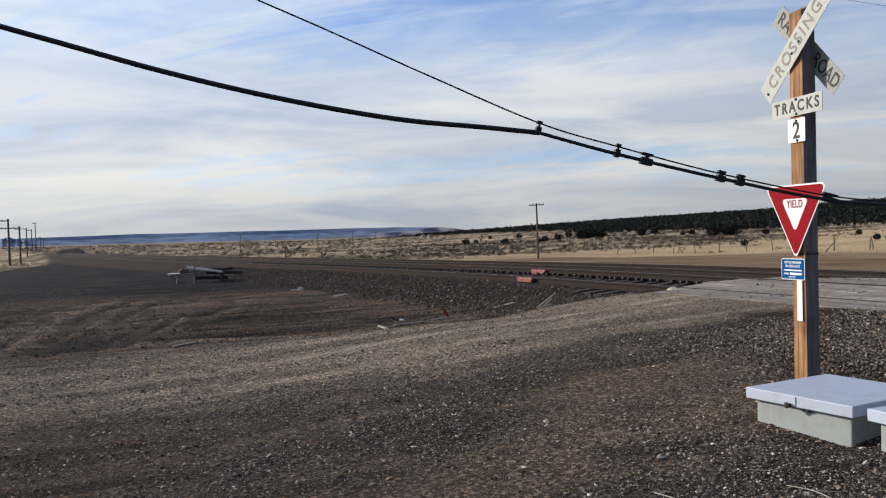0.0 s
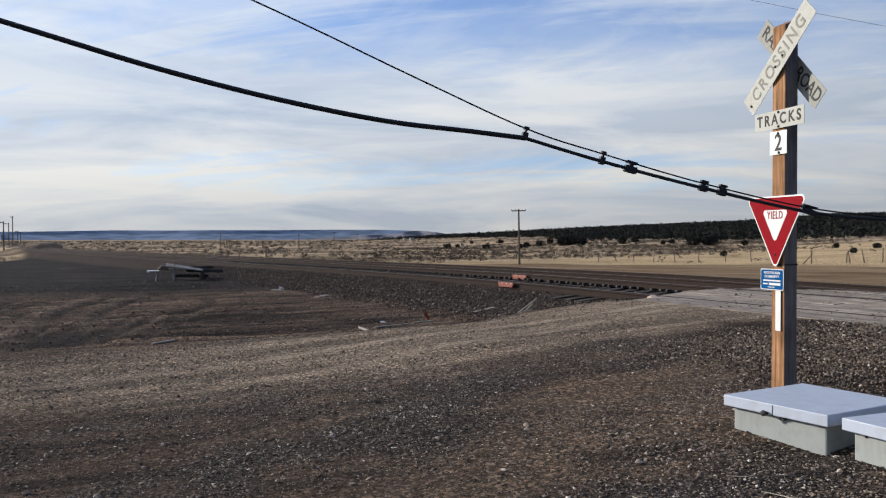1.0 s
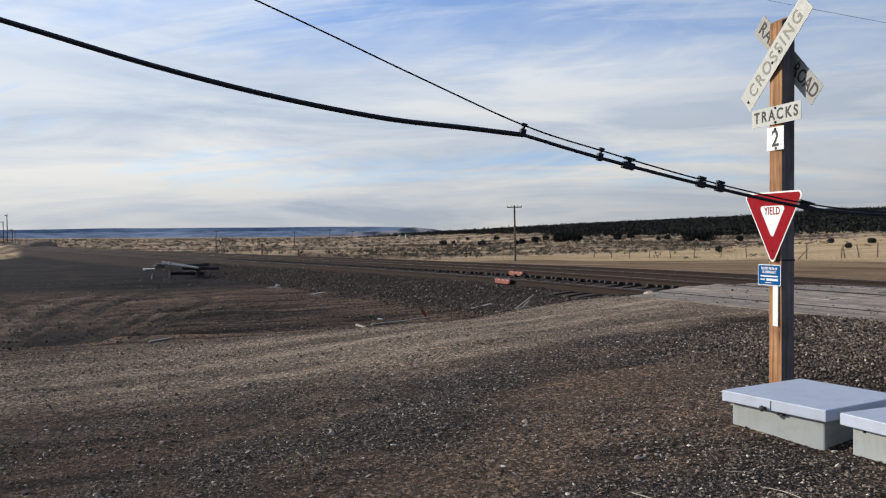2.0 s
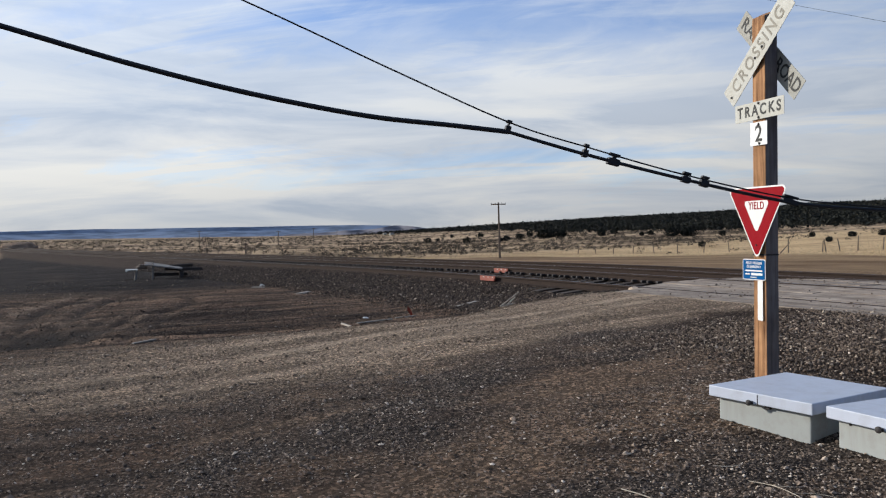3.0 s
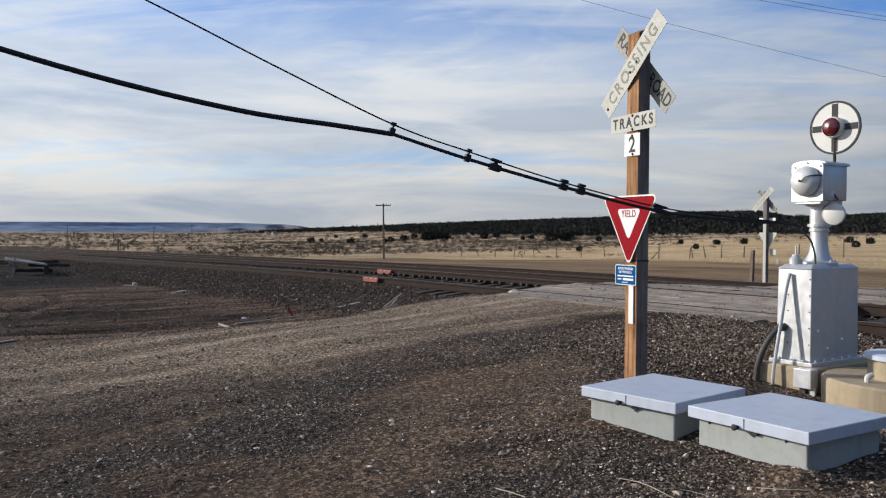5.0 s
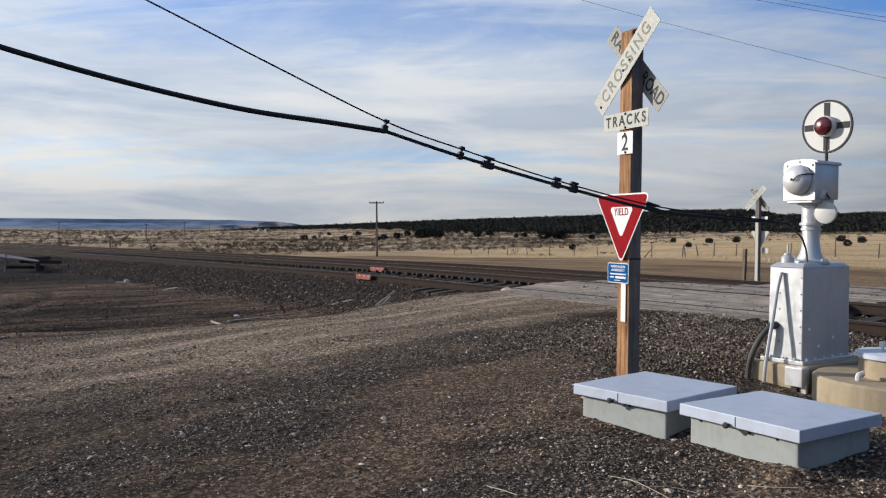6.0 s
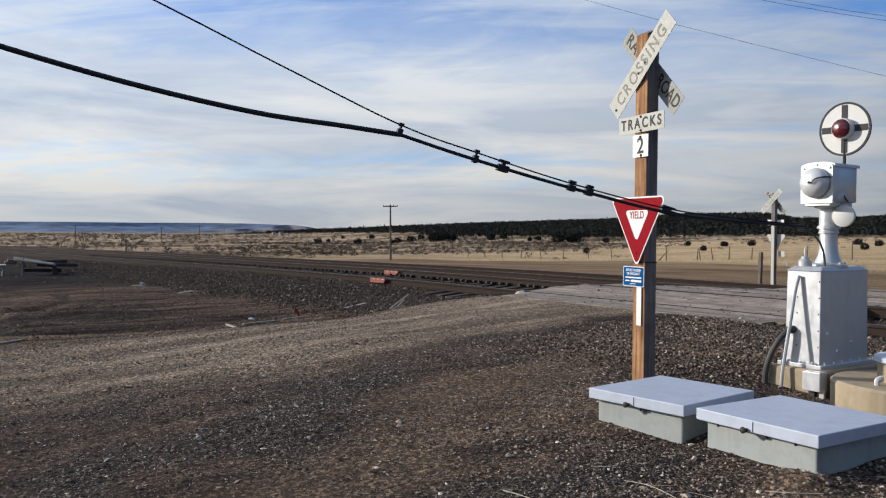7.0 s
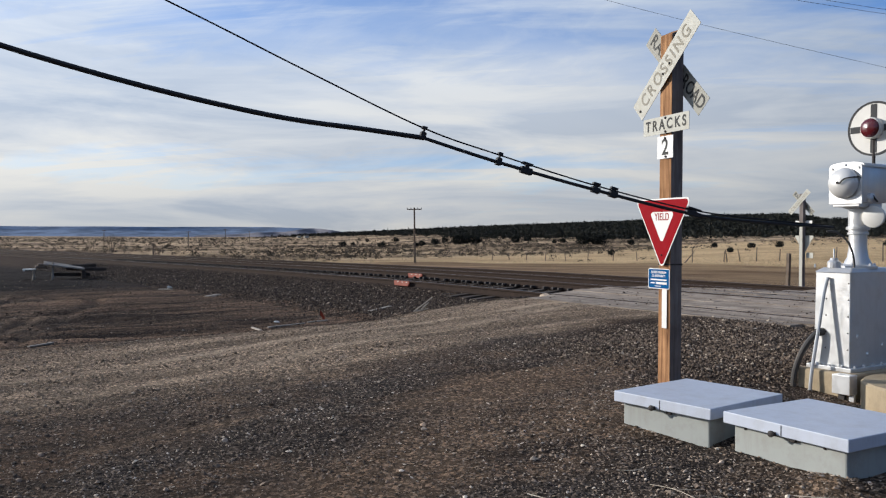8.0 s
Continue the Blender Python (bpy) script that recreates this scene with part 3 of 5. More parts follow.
for k in range(7):
    c = -1.1 + 0.38 * k + (0.17 + 0.03 * k) * (GY - 14.6)
    pale = pale + 0.8 * np.exp(-((GX - c) / 0.10) ** 2) * np.exp(-((GY - 16.2) / 2.6) ** 4)
pale = np.clip(pale * np.clip(0.75 + 0.6 * ripple(GX, GY, 1.3, 8), 0, 1), 0, 1)
wheel = wheel_lanes(GX, GY) * np.clip(0.75 + 0.5 * ripple(GX, GY, 2.4, 7), 0.25, 1)
wheel = np.clip(wheel, 0, 1) * roadm


def sheet(name, pick, label, category):
    f = quads[pick]
    used = np.unique(f)
    back_ix = np.full(len(co), -1)
    back_ix[used] = np.arange(len(used))
    ob = soup(name, co[used], back_ix[f], M_GROUND, label, category)
    ob["kind"] = "structure"
    ob.data.shade_smooth()
    for key, arr in (("road", roadm), ("ballast", bal), ("grass", grs), ("coal", coal), ("bare", bare), ("wheel", wheel), ("rut", rut), ("pale", pale), ("scrub", scr), ("slag", slag(GX, GY)), ("tan", worn_dirt(GX, GY))):
        at = ob.data.attributes.new(key, "FLOAT", "POINT")
        at.data.foreach_set("value", arr.ravel()[used].astype(np.float32))
    return ob


on_road = roadm.ravel()[quads].mean(1) > 0.5
sheet("ground", ~on_road, "dark gravel and dirt ground running into dry grass plains", "ground")
sheet("road", on_road, "light brown gravel road leading over the tracks", "road")


# ---- railway ----
def on_track(u, y, z):
    return Vector((10.9 - float(bend(y)) + u, y, z))


def rail_section():
    """Half-width and height pairs of a flat-bottomed rail."""
    return [(-0.07, 0), (0.07, 0), (0.07, 0.012), (0.012, 0.03), (0.009, 0.12), (0.036, 0.132), (0.036, 0.168), (0.03, 0.172), (-0.03, 0.172), (-0.036, 0.168), (-0.036, 0.132), (-0.009, 0.12), (-0.012, 0.03), (-0.07, 0.012)]


def rail(u, top, label):
    sec = rail_section()
    ys = list(np.arange(-14, 8, 3.0)) + list(np.arange(8, 60, 1.5)) + list(np.arange(60, 420, 12))
    bm = bmesh.new()
    rows = []
    for y in ys:
        t = (on_track(u, y + 0.1, 0) - on_track(u, y - 0.1, 0)).normalized()
        right = Vector((t.y, -t.x, 0))
        drop = -0.010 * max(y - 20, 0) if y < 150 else -1.3
        rows.append([bm.verts.new(on_track(u, y, top - 0.172 + drop * 0.6) + right * a + Vector((0, 0, h))) for a, h in sec])
    k = len(sec)
    for p, q in zip(rows, rows[1:]):
        for i in range(k):
            f = bm.faces.new((p[i], p[(i + 1) % k], q[(i + 1) % k], q[i]))
            f.material_index = 1 if i in (7,) else 0
    ob = part("rail", bm, [M_RAIL, M_RAILTOP], None)
    return tagged(ob, label, "rail", "rails of the two tracks")


TOPS = {0.0: 0.345, 1.505: 0.470, 4.4: 0.395, 5.905: 0.415}
for u0, top0 in TOPS.items():
    rail(u0, top0, "rusty steel rail with worn shiny head on ties")


def tie_mesh():
    bm = block((-1.3, -0.115, -0.17), (1.3, 0.115, 0.0), 0.012)
    me = bpy.data.meshes.new("railway_tie")
    bm.to_mesh(me)
    bm.free()
    me.materials.append(M_TIE)
    return me


TIE = tie_mesh()
for mid, z0, lean, y_to, gap in ((0.75, 0.232, 4.75, 62, (6.9, 13.4)), (5.15, 0.230, 0.76, 46, (5.1, 11.4))):
    y = -3.0
    while y < y_to:
        if not gap[0] < y < gap[1]:
            p = on_track(mid, y, z0 - (0.006 * max(y - 20, 0)))
            ang = -math.degrees(math.atan(min(max(y - 8, 0), 29) / 240))
            ob = new("railway_tie", TIE)
            ob.matrix_basis = pose(p.x + random.uniform(-0.06, 0.06), p.y, p.z, random.uniform(-1, 1), -lean, -ang + random.uniform(-1.5, 1.5))
            tagged(ob, "dark weathered wooden railway tie in ballast", "railway tie", "ties under the rails")
        y += 0.52

# rail anchors clipped to the far rail of the nearer track
ANCHOR = bpy.data.meshes.new("rail_anchor")
bm = block((-0.07, -0.03, 0.0), (0.07, 0.03, 0.055), 0.010)
bm.to_mesh(ANCHOR)
bm.free()
ANCHOR.materials.append(M_DARK)
y = 13.9
while y < 50:
    for dy in ((-0.16, 0.16) if int(y * 13) % 5 else (0.1,)):
        for u0, z0 in ((1.40, 0.296), (0.10, 0.175)):
            ob = new("rail_anchor", ANCHOR)
            p = on_track(u0, y + dy, z0 - 0.006 * max(y - 20, 0))
            ob.matrix_basis = pose(p.x, p.y, p.z, 0, 0, 0)
            tagged(ob, "dark iron rail anchor clipped to the rail foot", "rail anchor", "anchors on the rails")
    y += 0.52


def crossing():
    """Timber and concrete panels between and beside the rails."""
    top = thing("crossing_surface", pose(10.9, 10.2, 0), "worn pale timber plank crossing between the rails", "level crossing", kind="structure")
    spans = [(-0.95, -0.06), (0.07, 1.43), (1.58, 4.32), (4.48, 5.83), (5.98, 7.2)]

    def z_at(u):
        return float(np.interp(u, [-1, 0, 1.505, 2.6, 4.4, 5.905, 7.3], [0.315, 0.34, 0.465, 0.46, 0.39, 0.41, 0.36]))

    def ends(u):
        return float(np.interp(u, [-1, 1.5, 4.4, 7.2], [-3.2, -3.2, -4.5, -5.2])), float(np.interp(u, [-1, 0.3, 1.56, 4.33, 7.2], [2.6, 3.2, 2.75, 0.95, -0.1]))
    for a, b in spans:
        n = max(2, round((b - a) / 0.30))
        w = (b - a) / n
        for k in range(n):
            u0, u1 = a + k * w + 0.006, a + (k + 1) * w - 0.006
            e0, e1 = ends((u0 + u1) / 2)
            cut = (e0 + e1) / 2 + random.uniform(-0.5, 0.5)
            for y0, y1 in ((e0 + random.uniform(-0.15, 0.15), cut - 0.006), (cut + 0.006, e1 + random.uniform(-0.15, 0.15))):
                bm = bmesh.new()
                c = [(u0, y0), (u1, y0), (u1, y1), (u0, y1)]
                lift = random.uniform(-0.008, 0.005)
                lo = [bm.verts.new((p[0], p[1], z_at(p[0]) - 0.12)) for p in c]
                hi = [bm.verts.new((p[0], p[1], z_at(p[0]) + lift + random.uniform(-0.004, 0.002))) for p in c]
                bm.faces.new(lo[::-1])
                bm.faces.new(hi)
                for i in range(4):
                    bm.faces.new((lo[i], lo[(i + 1) % 4], hi[(i + 1) % 4], hi[i]))
                part("plank", bm, M_PANEL, top)


crossing()


# ---- lettering ----
def letters(text, size, material, parent, m, name="lettering", stretch=1.0, spacing=1.0, depth=0.0015, bold=0.014):
    cu = bpy.data.curves.new(name, "FONT")
    cu.body, cu.size, cu.align_x, cu.align_y = text, size, "CENTER", "CENTER"
    cu.space_character, cu.extrude, cu.offset = spacing, depth, size * bold
    tmp = new(name, cu)
    me = bpy.data.meshes.new_from_object(tmp.evaluated_get(bpy.context.evaluated_depsgraph_get()))
    bpy.data.objects.remove(tmp)
    me.materials.append(material)
    ob = new(name, me)
    ob.parent = parent
    ob.matrix_basis = m @ Matrix.Diagonal((stretch, 1, 1, 1))
    return ob


def rounded(points, r, depth, seg=5):
    """A plate with round corners, in x and y, with its front at z = depth."""
    n = len(points)
    out = []
    for i in range(n):
        p, a, b = Vector(points[i]), Vector(points[i - 1]), Vector(points[(i + 1) % n])
        da, db = (a - p).normalized(), (b - p).normalized()
        half = da.angle(db) / 2
        d = r / math.tan(half)
        c = p + (da + db).normalized() * (r / math.sin(half))
        s, e = p + da * d - c, p + db * d - c
        ang = s.angle(e)
        sign = 1 if s.x * e.y - s.y * e.x > 0 else -1
        for k in range(seg + 1):
            th = sign * ang * k / seg
            out.append((c.x + s.x * math.cos(th) - s.y * math.sin(th), c.y + s.x * math.sin(th) + s.y * math.cos(th)))
    bm = bmesh.new()
    lo = [bm.verts.new((x, y, 0)) for x, y in out]
    hi = [bm.verts.new((x, y, depth)) for x, y in out]
    bm.faces.new(lo[::-1])
    bm.faces.new(hi)
    for i in range(len(out)):
        bm.faces.new((lo[i], lo[(i + 1) % len(out)], hi[(i + 1) % len(out)], hi[i]))
    return bm


def rect(w, h):
    return [(-w / 2, -h / 2), (w / 2, -h / 2), (w / 2, h / 2), (-w / 2, h / 2)]


def sign_frame(x, y, z, turn, lean=0.0):
    """Local x to the reader's right, y up, z out of the face."""
    return pose(x, y, z, 90, 0, turn) @ pose(0, 0, 0, 0, 0, lean)


def bolt(parent, x, y, z, r=0.012):
    ob = part("bolt", lathe([(r, 0), (r, 0.006), (r * 0.6, 0.010)], 8), M_DARK, parent)
    ob.matrix_basis = pose(x, y, z)
    return ob


# ---- the crossing post and its signs ----
PX, PY, PZ, FACE = 5.58, 5.18, 0.19, -81.5
post = thing("sign_post", pose(PX, PY, PZ, 0, 0, 8.5 - 10), "square orange-brown timber post carrying crossing signs", "post")
bm = block((-0.072, -0.072, -0.5), (0.072, 0.072, 3.15), 0.008)
for v in bm.verts:
    if v.co.z > 3:
        v.co.z += 0.03 * v.co.x / 0.07
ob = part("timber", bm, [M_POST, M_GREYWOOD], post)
# faces turned from the sun get greyer, darker wood: shade in the colour
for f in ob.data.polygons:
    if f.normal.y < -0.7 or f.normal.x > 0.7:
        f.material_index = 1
band = part("band", block((-0.076, -0.076, 1.07), (0.076, 0.076, 1.085), 0.002), M_DARK, post, "thin dark wire band")
out = Vector((math.sin(radians(FACE)), math.cos(radians(FACE)), 0))
rt = Vector((-math.sin(radians(8.5)), -math.cos(radians(8.5)), 0))


def face_at(a, z, off):
    """A place on the post's sign face: a to the reader's right, at that height."""
    p = Vector((PX, PY, 0)) + rt * a + out * off
    return sign_frame(p.x, p.y, z, -98.5 + 0.0)


def crossbuck(m_front, m_back, make_letters=True):
    a = thing("crossbuck_sign", m_front, "white crossbuck with faded black lettering on two blades", "railroad sign")
    blade = part("blade", rounded(rect(1.065, 0.195), 0.008, 0.004), M_SIGN, a)
    if make_letters:
        letters("CROSSING", 0.165, M_FADED, blade, pose(0.0, 0, 0.0045), spacing=1.30, stretch=0.88)
    for q in (-0.49, -0.06, 0.06):
        bolt(blade, q, -0.02, 0.004)
    # the shade on the rear blade is put into its base colour
    b = part("blade", rounded(rect(1.065, 0.195), 0.008, 0.004), M_SIGNSHADE, a, "duller rear blade with shade in its colour")
    b.matrix_basis = m_front.inverted() @ m_back
    if make_letters:
        letters("RAIL", 0.165, M_LETTER, b, pose(-0.335, 0, 0.0045), spacing=1.08, stretch=0.90)
        letters("ROAD", 0.165, M_LETTER, b, pose(0.325, 0, 0.0045), spacing=1.02, stretch=0.82)
    return a


buck_c = (0.026, 3.016)
f0 = face_at(buck_c[0], buck_c[1], 0.092) @ pose(0, 0, 0, 0, 0, 42.5)
f1 = face_at(-0.043, 3.017, -0.085) @ pose(0, 0, 0, 0, 0, -46)
crossbuck(f0, f1)

tracks = thing("tracks_sign", face_at(0.028, 2.51, 0.085) @ pose(0, 0, 0, 0, 0, 0.5), "white rectangular plate with black lettering on the post", "railroad sign")
plate = part("plate", rounded(rect(0.625, 0.155), 0.006, 0.004), M_SIGN, tracks)
letters("TRACKS", 0.130, M_LETTER, plate, pose(0, 0, 0.0045), spacing=1.42, stretch=0.90, bold=0.024)
bolt(plate, 0, 0.06, 0.004), bolt(plate, 0, -0.062, 0.004)
num = thing("track_count_sign", face_at(0.022, 2.31, 0.083), "small white plate with a black numeral on the post", "railroad sign")
plate = part("plate", rounded(rect(0.215, 0.20), 0.004, 0.003), M_SIGN2, num)
letters("2", 0.20, M_LETTER, plate, pose(0, -0.005, 0.0035), stretch=0.95)
bolt(plate, 0, 0.08, 0.003), bolt(plate, 0.01, -0.085, 0.003)

yld = thing("yield_sign", face_at(0.004, 1.65, 0.095), "red and white triangular yield sign on the post", "road sign")


def tri(k, dy=0.0):
    return [(-0.388 * k, 0.205 * k + dy), (0.0, -0.43 * k + dy), (0.388 * k, 0.205 * k + dy)]


plate = part("plate", rounded(tri(1.0), 0.035, 0.003), M_SIGN2, yld, "white triangle border")
red = part("red_field", rounded(tri(0.945, -0.002), 0.03, 0.0015), M_RED, plate, "red triangle field")
red.matrix_basis = pose(0, 0, 0.003)
inner = part("white_field", rounded([(-0.17, 0.085), (0.0, -0.20), (0.17, 0.085)], 0.025, 0.0015), M_SIGN2, plate, "white inner triangle")
inner.matrix_basis = pose(0, 0.0, 0.0045)
letters("YIELD", 0.092, M_RED, plate, pose(0, 0.038, 0.0064), stretch=0.78, spacing=1.1)
bolt(plate, 0, 0.165, 0.004, 0.008), bolt(plate, 0, -0.30, 0.004, 0.008)

blue = thing("notice_sign", face_at(-0.05, 1.137, 0.084), "small blue notice plate with white rows of text", "sign")
plate = part("plate", rounded(rect(0.298, 0.182), 0.018, 0.003), M_SIGN2, blue, "white border")
fld = part("blue_field", rounded(rect(0.284, 0.168), 0.014, 0.0012), M_BLUE, plate, "blue field")
fld.matrix_basis = pose(0, 0, 0.003)
for txt, yy, sz in (("REPORT PROBLEM", 0.056, 0.031), ("OR EMERGENCY", 0.024, 0.031)):
    letters(txt, sz, M_SIGN2, plate, pose(0, yy, 0.0046), stretch=0.82, depth=0.0006)
for x0, x1, yy, hh in ((-0.112, 0.112, -0.010, 0.012), (-0.112, -0.055, -0.040, 0.011), (-0.035, 0.112, -0.040, 0.020), (-0.05, 0.035, -0.067, 0.006)):
    ob = part("text_bar", block((x0, yy - hh / 2, 0.0042), (x1, yy + hh / 2, 0.0050)), M_SIGN2, plate)
strip = thing("reflector_strip", face_at(0.02, 0.872, 0.077), "narrow white reflective strip nailed to the post", "reflector")
part("strip", rounded(rect(0.066, 0.345), 0.003, 0.002), M_SIGN2, strip)


# ---- ground boxes ----
def ground_box(x, y, turn, w, d, screws):
    """w along the front, d back from it; the lid overhangs."""
    t = thing("equipment_box", pose(x, y, 0, 0, 0, turn), "low grey utility box with overhanging pale lid on gravel", "utility box", "utility boxes")
    part("body", block((-d / 2 + 0.055, -w / 2 + 0.045, -0.05), (d / 2 - 0.055, w / 2 - 0.045, 0.345), 0.01), M_BOXBODY, t)
    lid = part("lid", block((-d / 2, -w / 2, 0.325), (d / 2, w / 2, 0.40), 0.006), M_LID, t, "pale blue-grey flat lid")
    part("seam", block((-d / 2 - 0.002, -0.002, 0.327), (-d / 2 + 0.004, 0.003, 0.392)), M_DARK, lid)
    latch = part("latch", block((-d / 2 - 0.012, 0.035, 0.322), (-d / 2 + 0.01, 0.075, 0.345), 0.004), M_DARK, t, "small dark latch")
    bm = lathe([(0.012, 0), (0.02, 0.006), (0.02, 0.016), (0.008, 0.022)], 10, "-X")
    k = part("knob", bm, M_DARK, latch)
    k.matrix_basis = pose(-d / 2 - 0.01, 0.055, 0.333)
    part("hasp", block((-d / 2 + 0.03, -0.07, 0.300), (-d / 2 + 0.06, -0.03, 0.328), 0.003), M_DARK, t, "dark hasp")
    for yy in screws:
        sc = part("screw", lathe([(0.009, 0), (0.009, 0.005), (0.005, 0.008)], 8, "-X"), M_DARK, t)
        sc.matrix_basis = pose(-d / 2 + 0.055, yy, 0.305)
    return t


ground_box(4.61, 4.02, 6.0, 0.80, 0.87, ())
ground_box(4.66, 3.06, -1.5, 0.86, 0.85, (0.30, -0.25))


# ---- the swinging-disc signal ----
def signal():
    cx, cy, zb = 7.35, 4.50, 0.32
    s = thing("wigwag_signal", pose(cx, cy, 0), "silver-painted crossing signal with bell and swinging disc", "railroad signal")
    bm = block((-0.40, -0.175, zb + 0.02), (0.40, 0.175, 1.20), 0.006, 0.97)
    case = part("case", bm, M_SILVER, s, "tall silver-painted metal case")
    roof = part("case_roof", block((-0.405, -0.18, 1.195), (0.405, 0.18, 1.235), 0.008, 0.80), M_SILVER, s)
    part("base_flange", block((-0.45, -0.22, zb - 0.015), (0.45, 0.22, zb + 0.02), 0.004), M_SILVER, s)
    for x in np.linspace(-0.36, 0.36, 6):
        for y in (-0.2, 0.2):
            b = part("bolt", lathe([(0.014, 0), (0.014, 0.015), (0.008, 0.022)], 8), M_SILVER, case)
            b.matrix_basis = pose(x, y, zb + 0.02)
    for y in (-0.12, 0.0, 0.12):
        b = part("bolt", lathe([(0.014, 0), (0.014, 0.015), (0.008, 0.022)], 8), M_SILVER, case)
        b.matrix_basis = pose(-0.425, y, zb + 0.02)
    for z in np.linspace(0.5, 1.1, 5):
        for y in (-0.155, 0.06):
            r = part("rivet", lathe([(0.008, 0), (0.005, 0.005)], 8, "-X"), M_DARK, case)
            r.matrix_basis = pose(-0.40 + 0.012 * (z - 0.34) / 0.86, y, z)
    for x, z in ((-0.28, 0.62), (0.12, 0.52), (-0.12, 0.45)):
        r = part("rivet", lathe([(0.02, 0), (0.014, 0.012)], 10), M_SILVER, case)
        r.matrix_basis = pose(x, -0.175, z, 90, 0, 0)
    # the column
    col = part("column", lathe([(0.17, 1.225), (0.17, 1.25), (0.125, 1.265), (0.092, 1.33), (0.079, 1.42), (0.079, 1.54), (0.092, 1.545), (0.092, 1.56), (0.085, 1.565), (0.085, 1.585), (0.104, 1.59), (0.104, 1.615), (0.086, 1.62), (0.086, 1.78), (0.13, 1.79), (0.13, 1.815)], 24), M_SILVER, s, smooth=True)
    for k in range(6):
        a = k * math.pi / 3 + 0.3
        b = part("bolt", lathe([(0.014, 0), (0.014, 0.018), (0.008, 0.026)], 8), M_SILVER, col)
        b.matrix_basis = pose(0.145 * math.cos(a), 0.145 * math.sin(a), 1.25)
    # the bell housing
    hs = part("bell_housing", block((-0.20, -0.155, 1.838), (0.20, 0.155, 2.178), 0.012), M_SILVER, s, smooth=True)

    def arch(x0, x1, half, low, edge, crown):
        """A plate or roof with a bowed top, from x0 to x1."""
        pts = [(half, low), (half, edge)] + [(half * math.cos(math.pi * k / 12), edge + (crown - edge) * math.sin(math.pi * k / 12)) for k in range(1, 12)] + [(-half, edge), (-half, low)]
        bm = bmesh.new()
        ends = [[bm.verts.new((x, q[0], q[1])) for q in pts] for x in (x0, x1)]
        for e in ends:
            bm.faces.new(e)
        for i in range(len(pts)):
            bm.faces.new((ends[0][i], ends[0][(i + 1) % len(pts)], ends[1][(i + 1) % len(pts)], ends[1][i]))
        return bm
    part("housing_roof", arch(-0.190, 0.222, 0.168, 2.165, 2.182, 2.214), M_SILVER, hs, "bowed silver lid")
    plate = part("front_plate", arch(-0.215, -0.1905, 0.160, 1.826, 2.170, 2.206), M_SILVER, hs, "pale front plate with a bowed top")
    part("housing_sill", block((-0.20, -0.13, 1.80), (0.17, 0.13, 1.838), 0.006), M_SILVER, hs)
    for y, z in ((-0.13, 2.155), (0.13, 2.155), (0.0, 2.188)):
        r = part("bolt", lathe([(0.011, 0), (0.008, 0.012)], 8, "-X"), M_SILVER, plate)
        r.matrix_basis = pose(-0.215, y, z)
    prof = [(0.132, 0.0), (0.142, 0.004), (0.143, 0.016), (0.138, 0.040), (0.127, 0.068), (0.108, 0.094), (0.082, 0.115), (0.05, 0.129), (0.02, 0.134), (0.004, 0.135)]
    bell = part("bell", lathe([(r, h * 0.78) for r, h in prof], 32, "-X"), M_BELL, s, "round silver bell gong", smooth=True)
    bell.matrix_basis = pose(-0.225, 0.004, 2.018)
    hub = part("bell_mount", lathe([(0.05, 0.0), (0.05, 0.06)], 16, "-X"), M_SILVER, s)
    hub.matrix_basis = pose(-0.195, 0.012, 2.018)
    nut = part("nut", lathe([(0.012, 0), (0.012, 0.012)], 8, "-X"), M_DARK, bell)
    nut.matrix_basis = pose(-0.104, 0, 0)
    part("striker", tube([(-0.21, -0.15, 2.066), (-0.275, -0.125, 2.066), (-0.318, -0.085, 2.058), (-0.335, -0.05, 2.042), (-0.343, -0.025, 2.012), (-0.343, 0.004, 2.018)], 0.006), M_DARK, s, "thin dark bell striker")
    sk = part("socket", lathe([(0.045, 0), (0.045, 0.03), (0.02, 0.04)], 14), M_SILVER, hs)
    sk.matrix_basis = pose(-0.08, -0.155, 1.88, 90, 0, 0)
    part("lever", tube([(-0.08, -0.19, 1.90), (-0.07, -0.20, 1.87), (-0.03, -0.20, 1.845)], 0.008), M_DARK, hs)
    # counterweight plate below the housing
    cw = part("counterweight", lathe([(0.092, 0), (0.102, 0.008), (0.102, 0.035), (0.092, 0.042)], 24, "-X"), M_DISC, s, "cream round counterweight", smooth=True)
    cw.matrix_basis = pose(-0.03, -0.175, 1.708, 0, 0, 8)
    part("counterweight_arm", tube([(-0.04, -0.14, 1.82), (-0.04, -0.20, 1.76)], 0.015), M_SILVER, s)
    # banner disc
    dz, turn = 2.53, 0
    arm = part("arm", tube([(0.05, -0.113, 2.20), (0.05, -0.113, 2.3), (0.05, -0.113, 2.47)], 0.015), M_DARK, s, "dark iron swing arm")
    disc = part("disc", lathe([(0.248, -0.006), (0.253, -0.003), (0.253, 0.003), (0.248, 0.006)], 48, "-X"), M_DISC, s, "white round banner disc with grey cross")
    disc.matrix_basis = pose(0.05, -0.113, dz, 0, 0, turn)
    ring = bmesh.new()
    for r0, r1, h in ((0.234, 0.2535, 0.0085),):
        vs = []
        for k in range(48):
            a = 2 * math.pi * k / 48
            vs.append([ring.verts.new((x, r * math.cos(a), r * math.sin(a))) for x, r in ((-h, r0), (-h, r1), (h, r1), (h, r0))])
        for k in range(48):
            p, q = vs[k], vs[(k + 1) % 48]
            for i in range(4):
                ring.faces.new((p[i], p[(i + 1) % 4], q[(i + 1) % 4], q[i]))
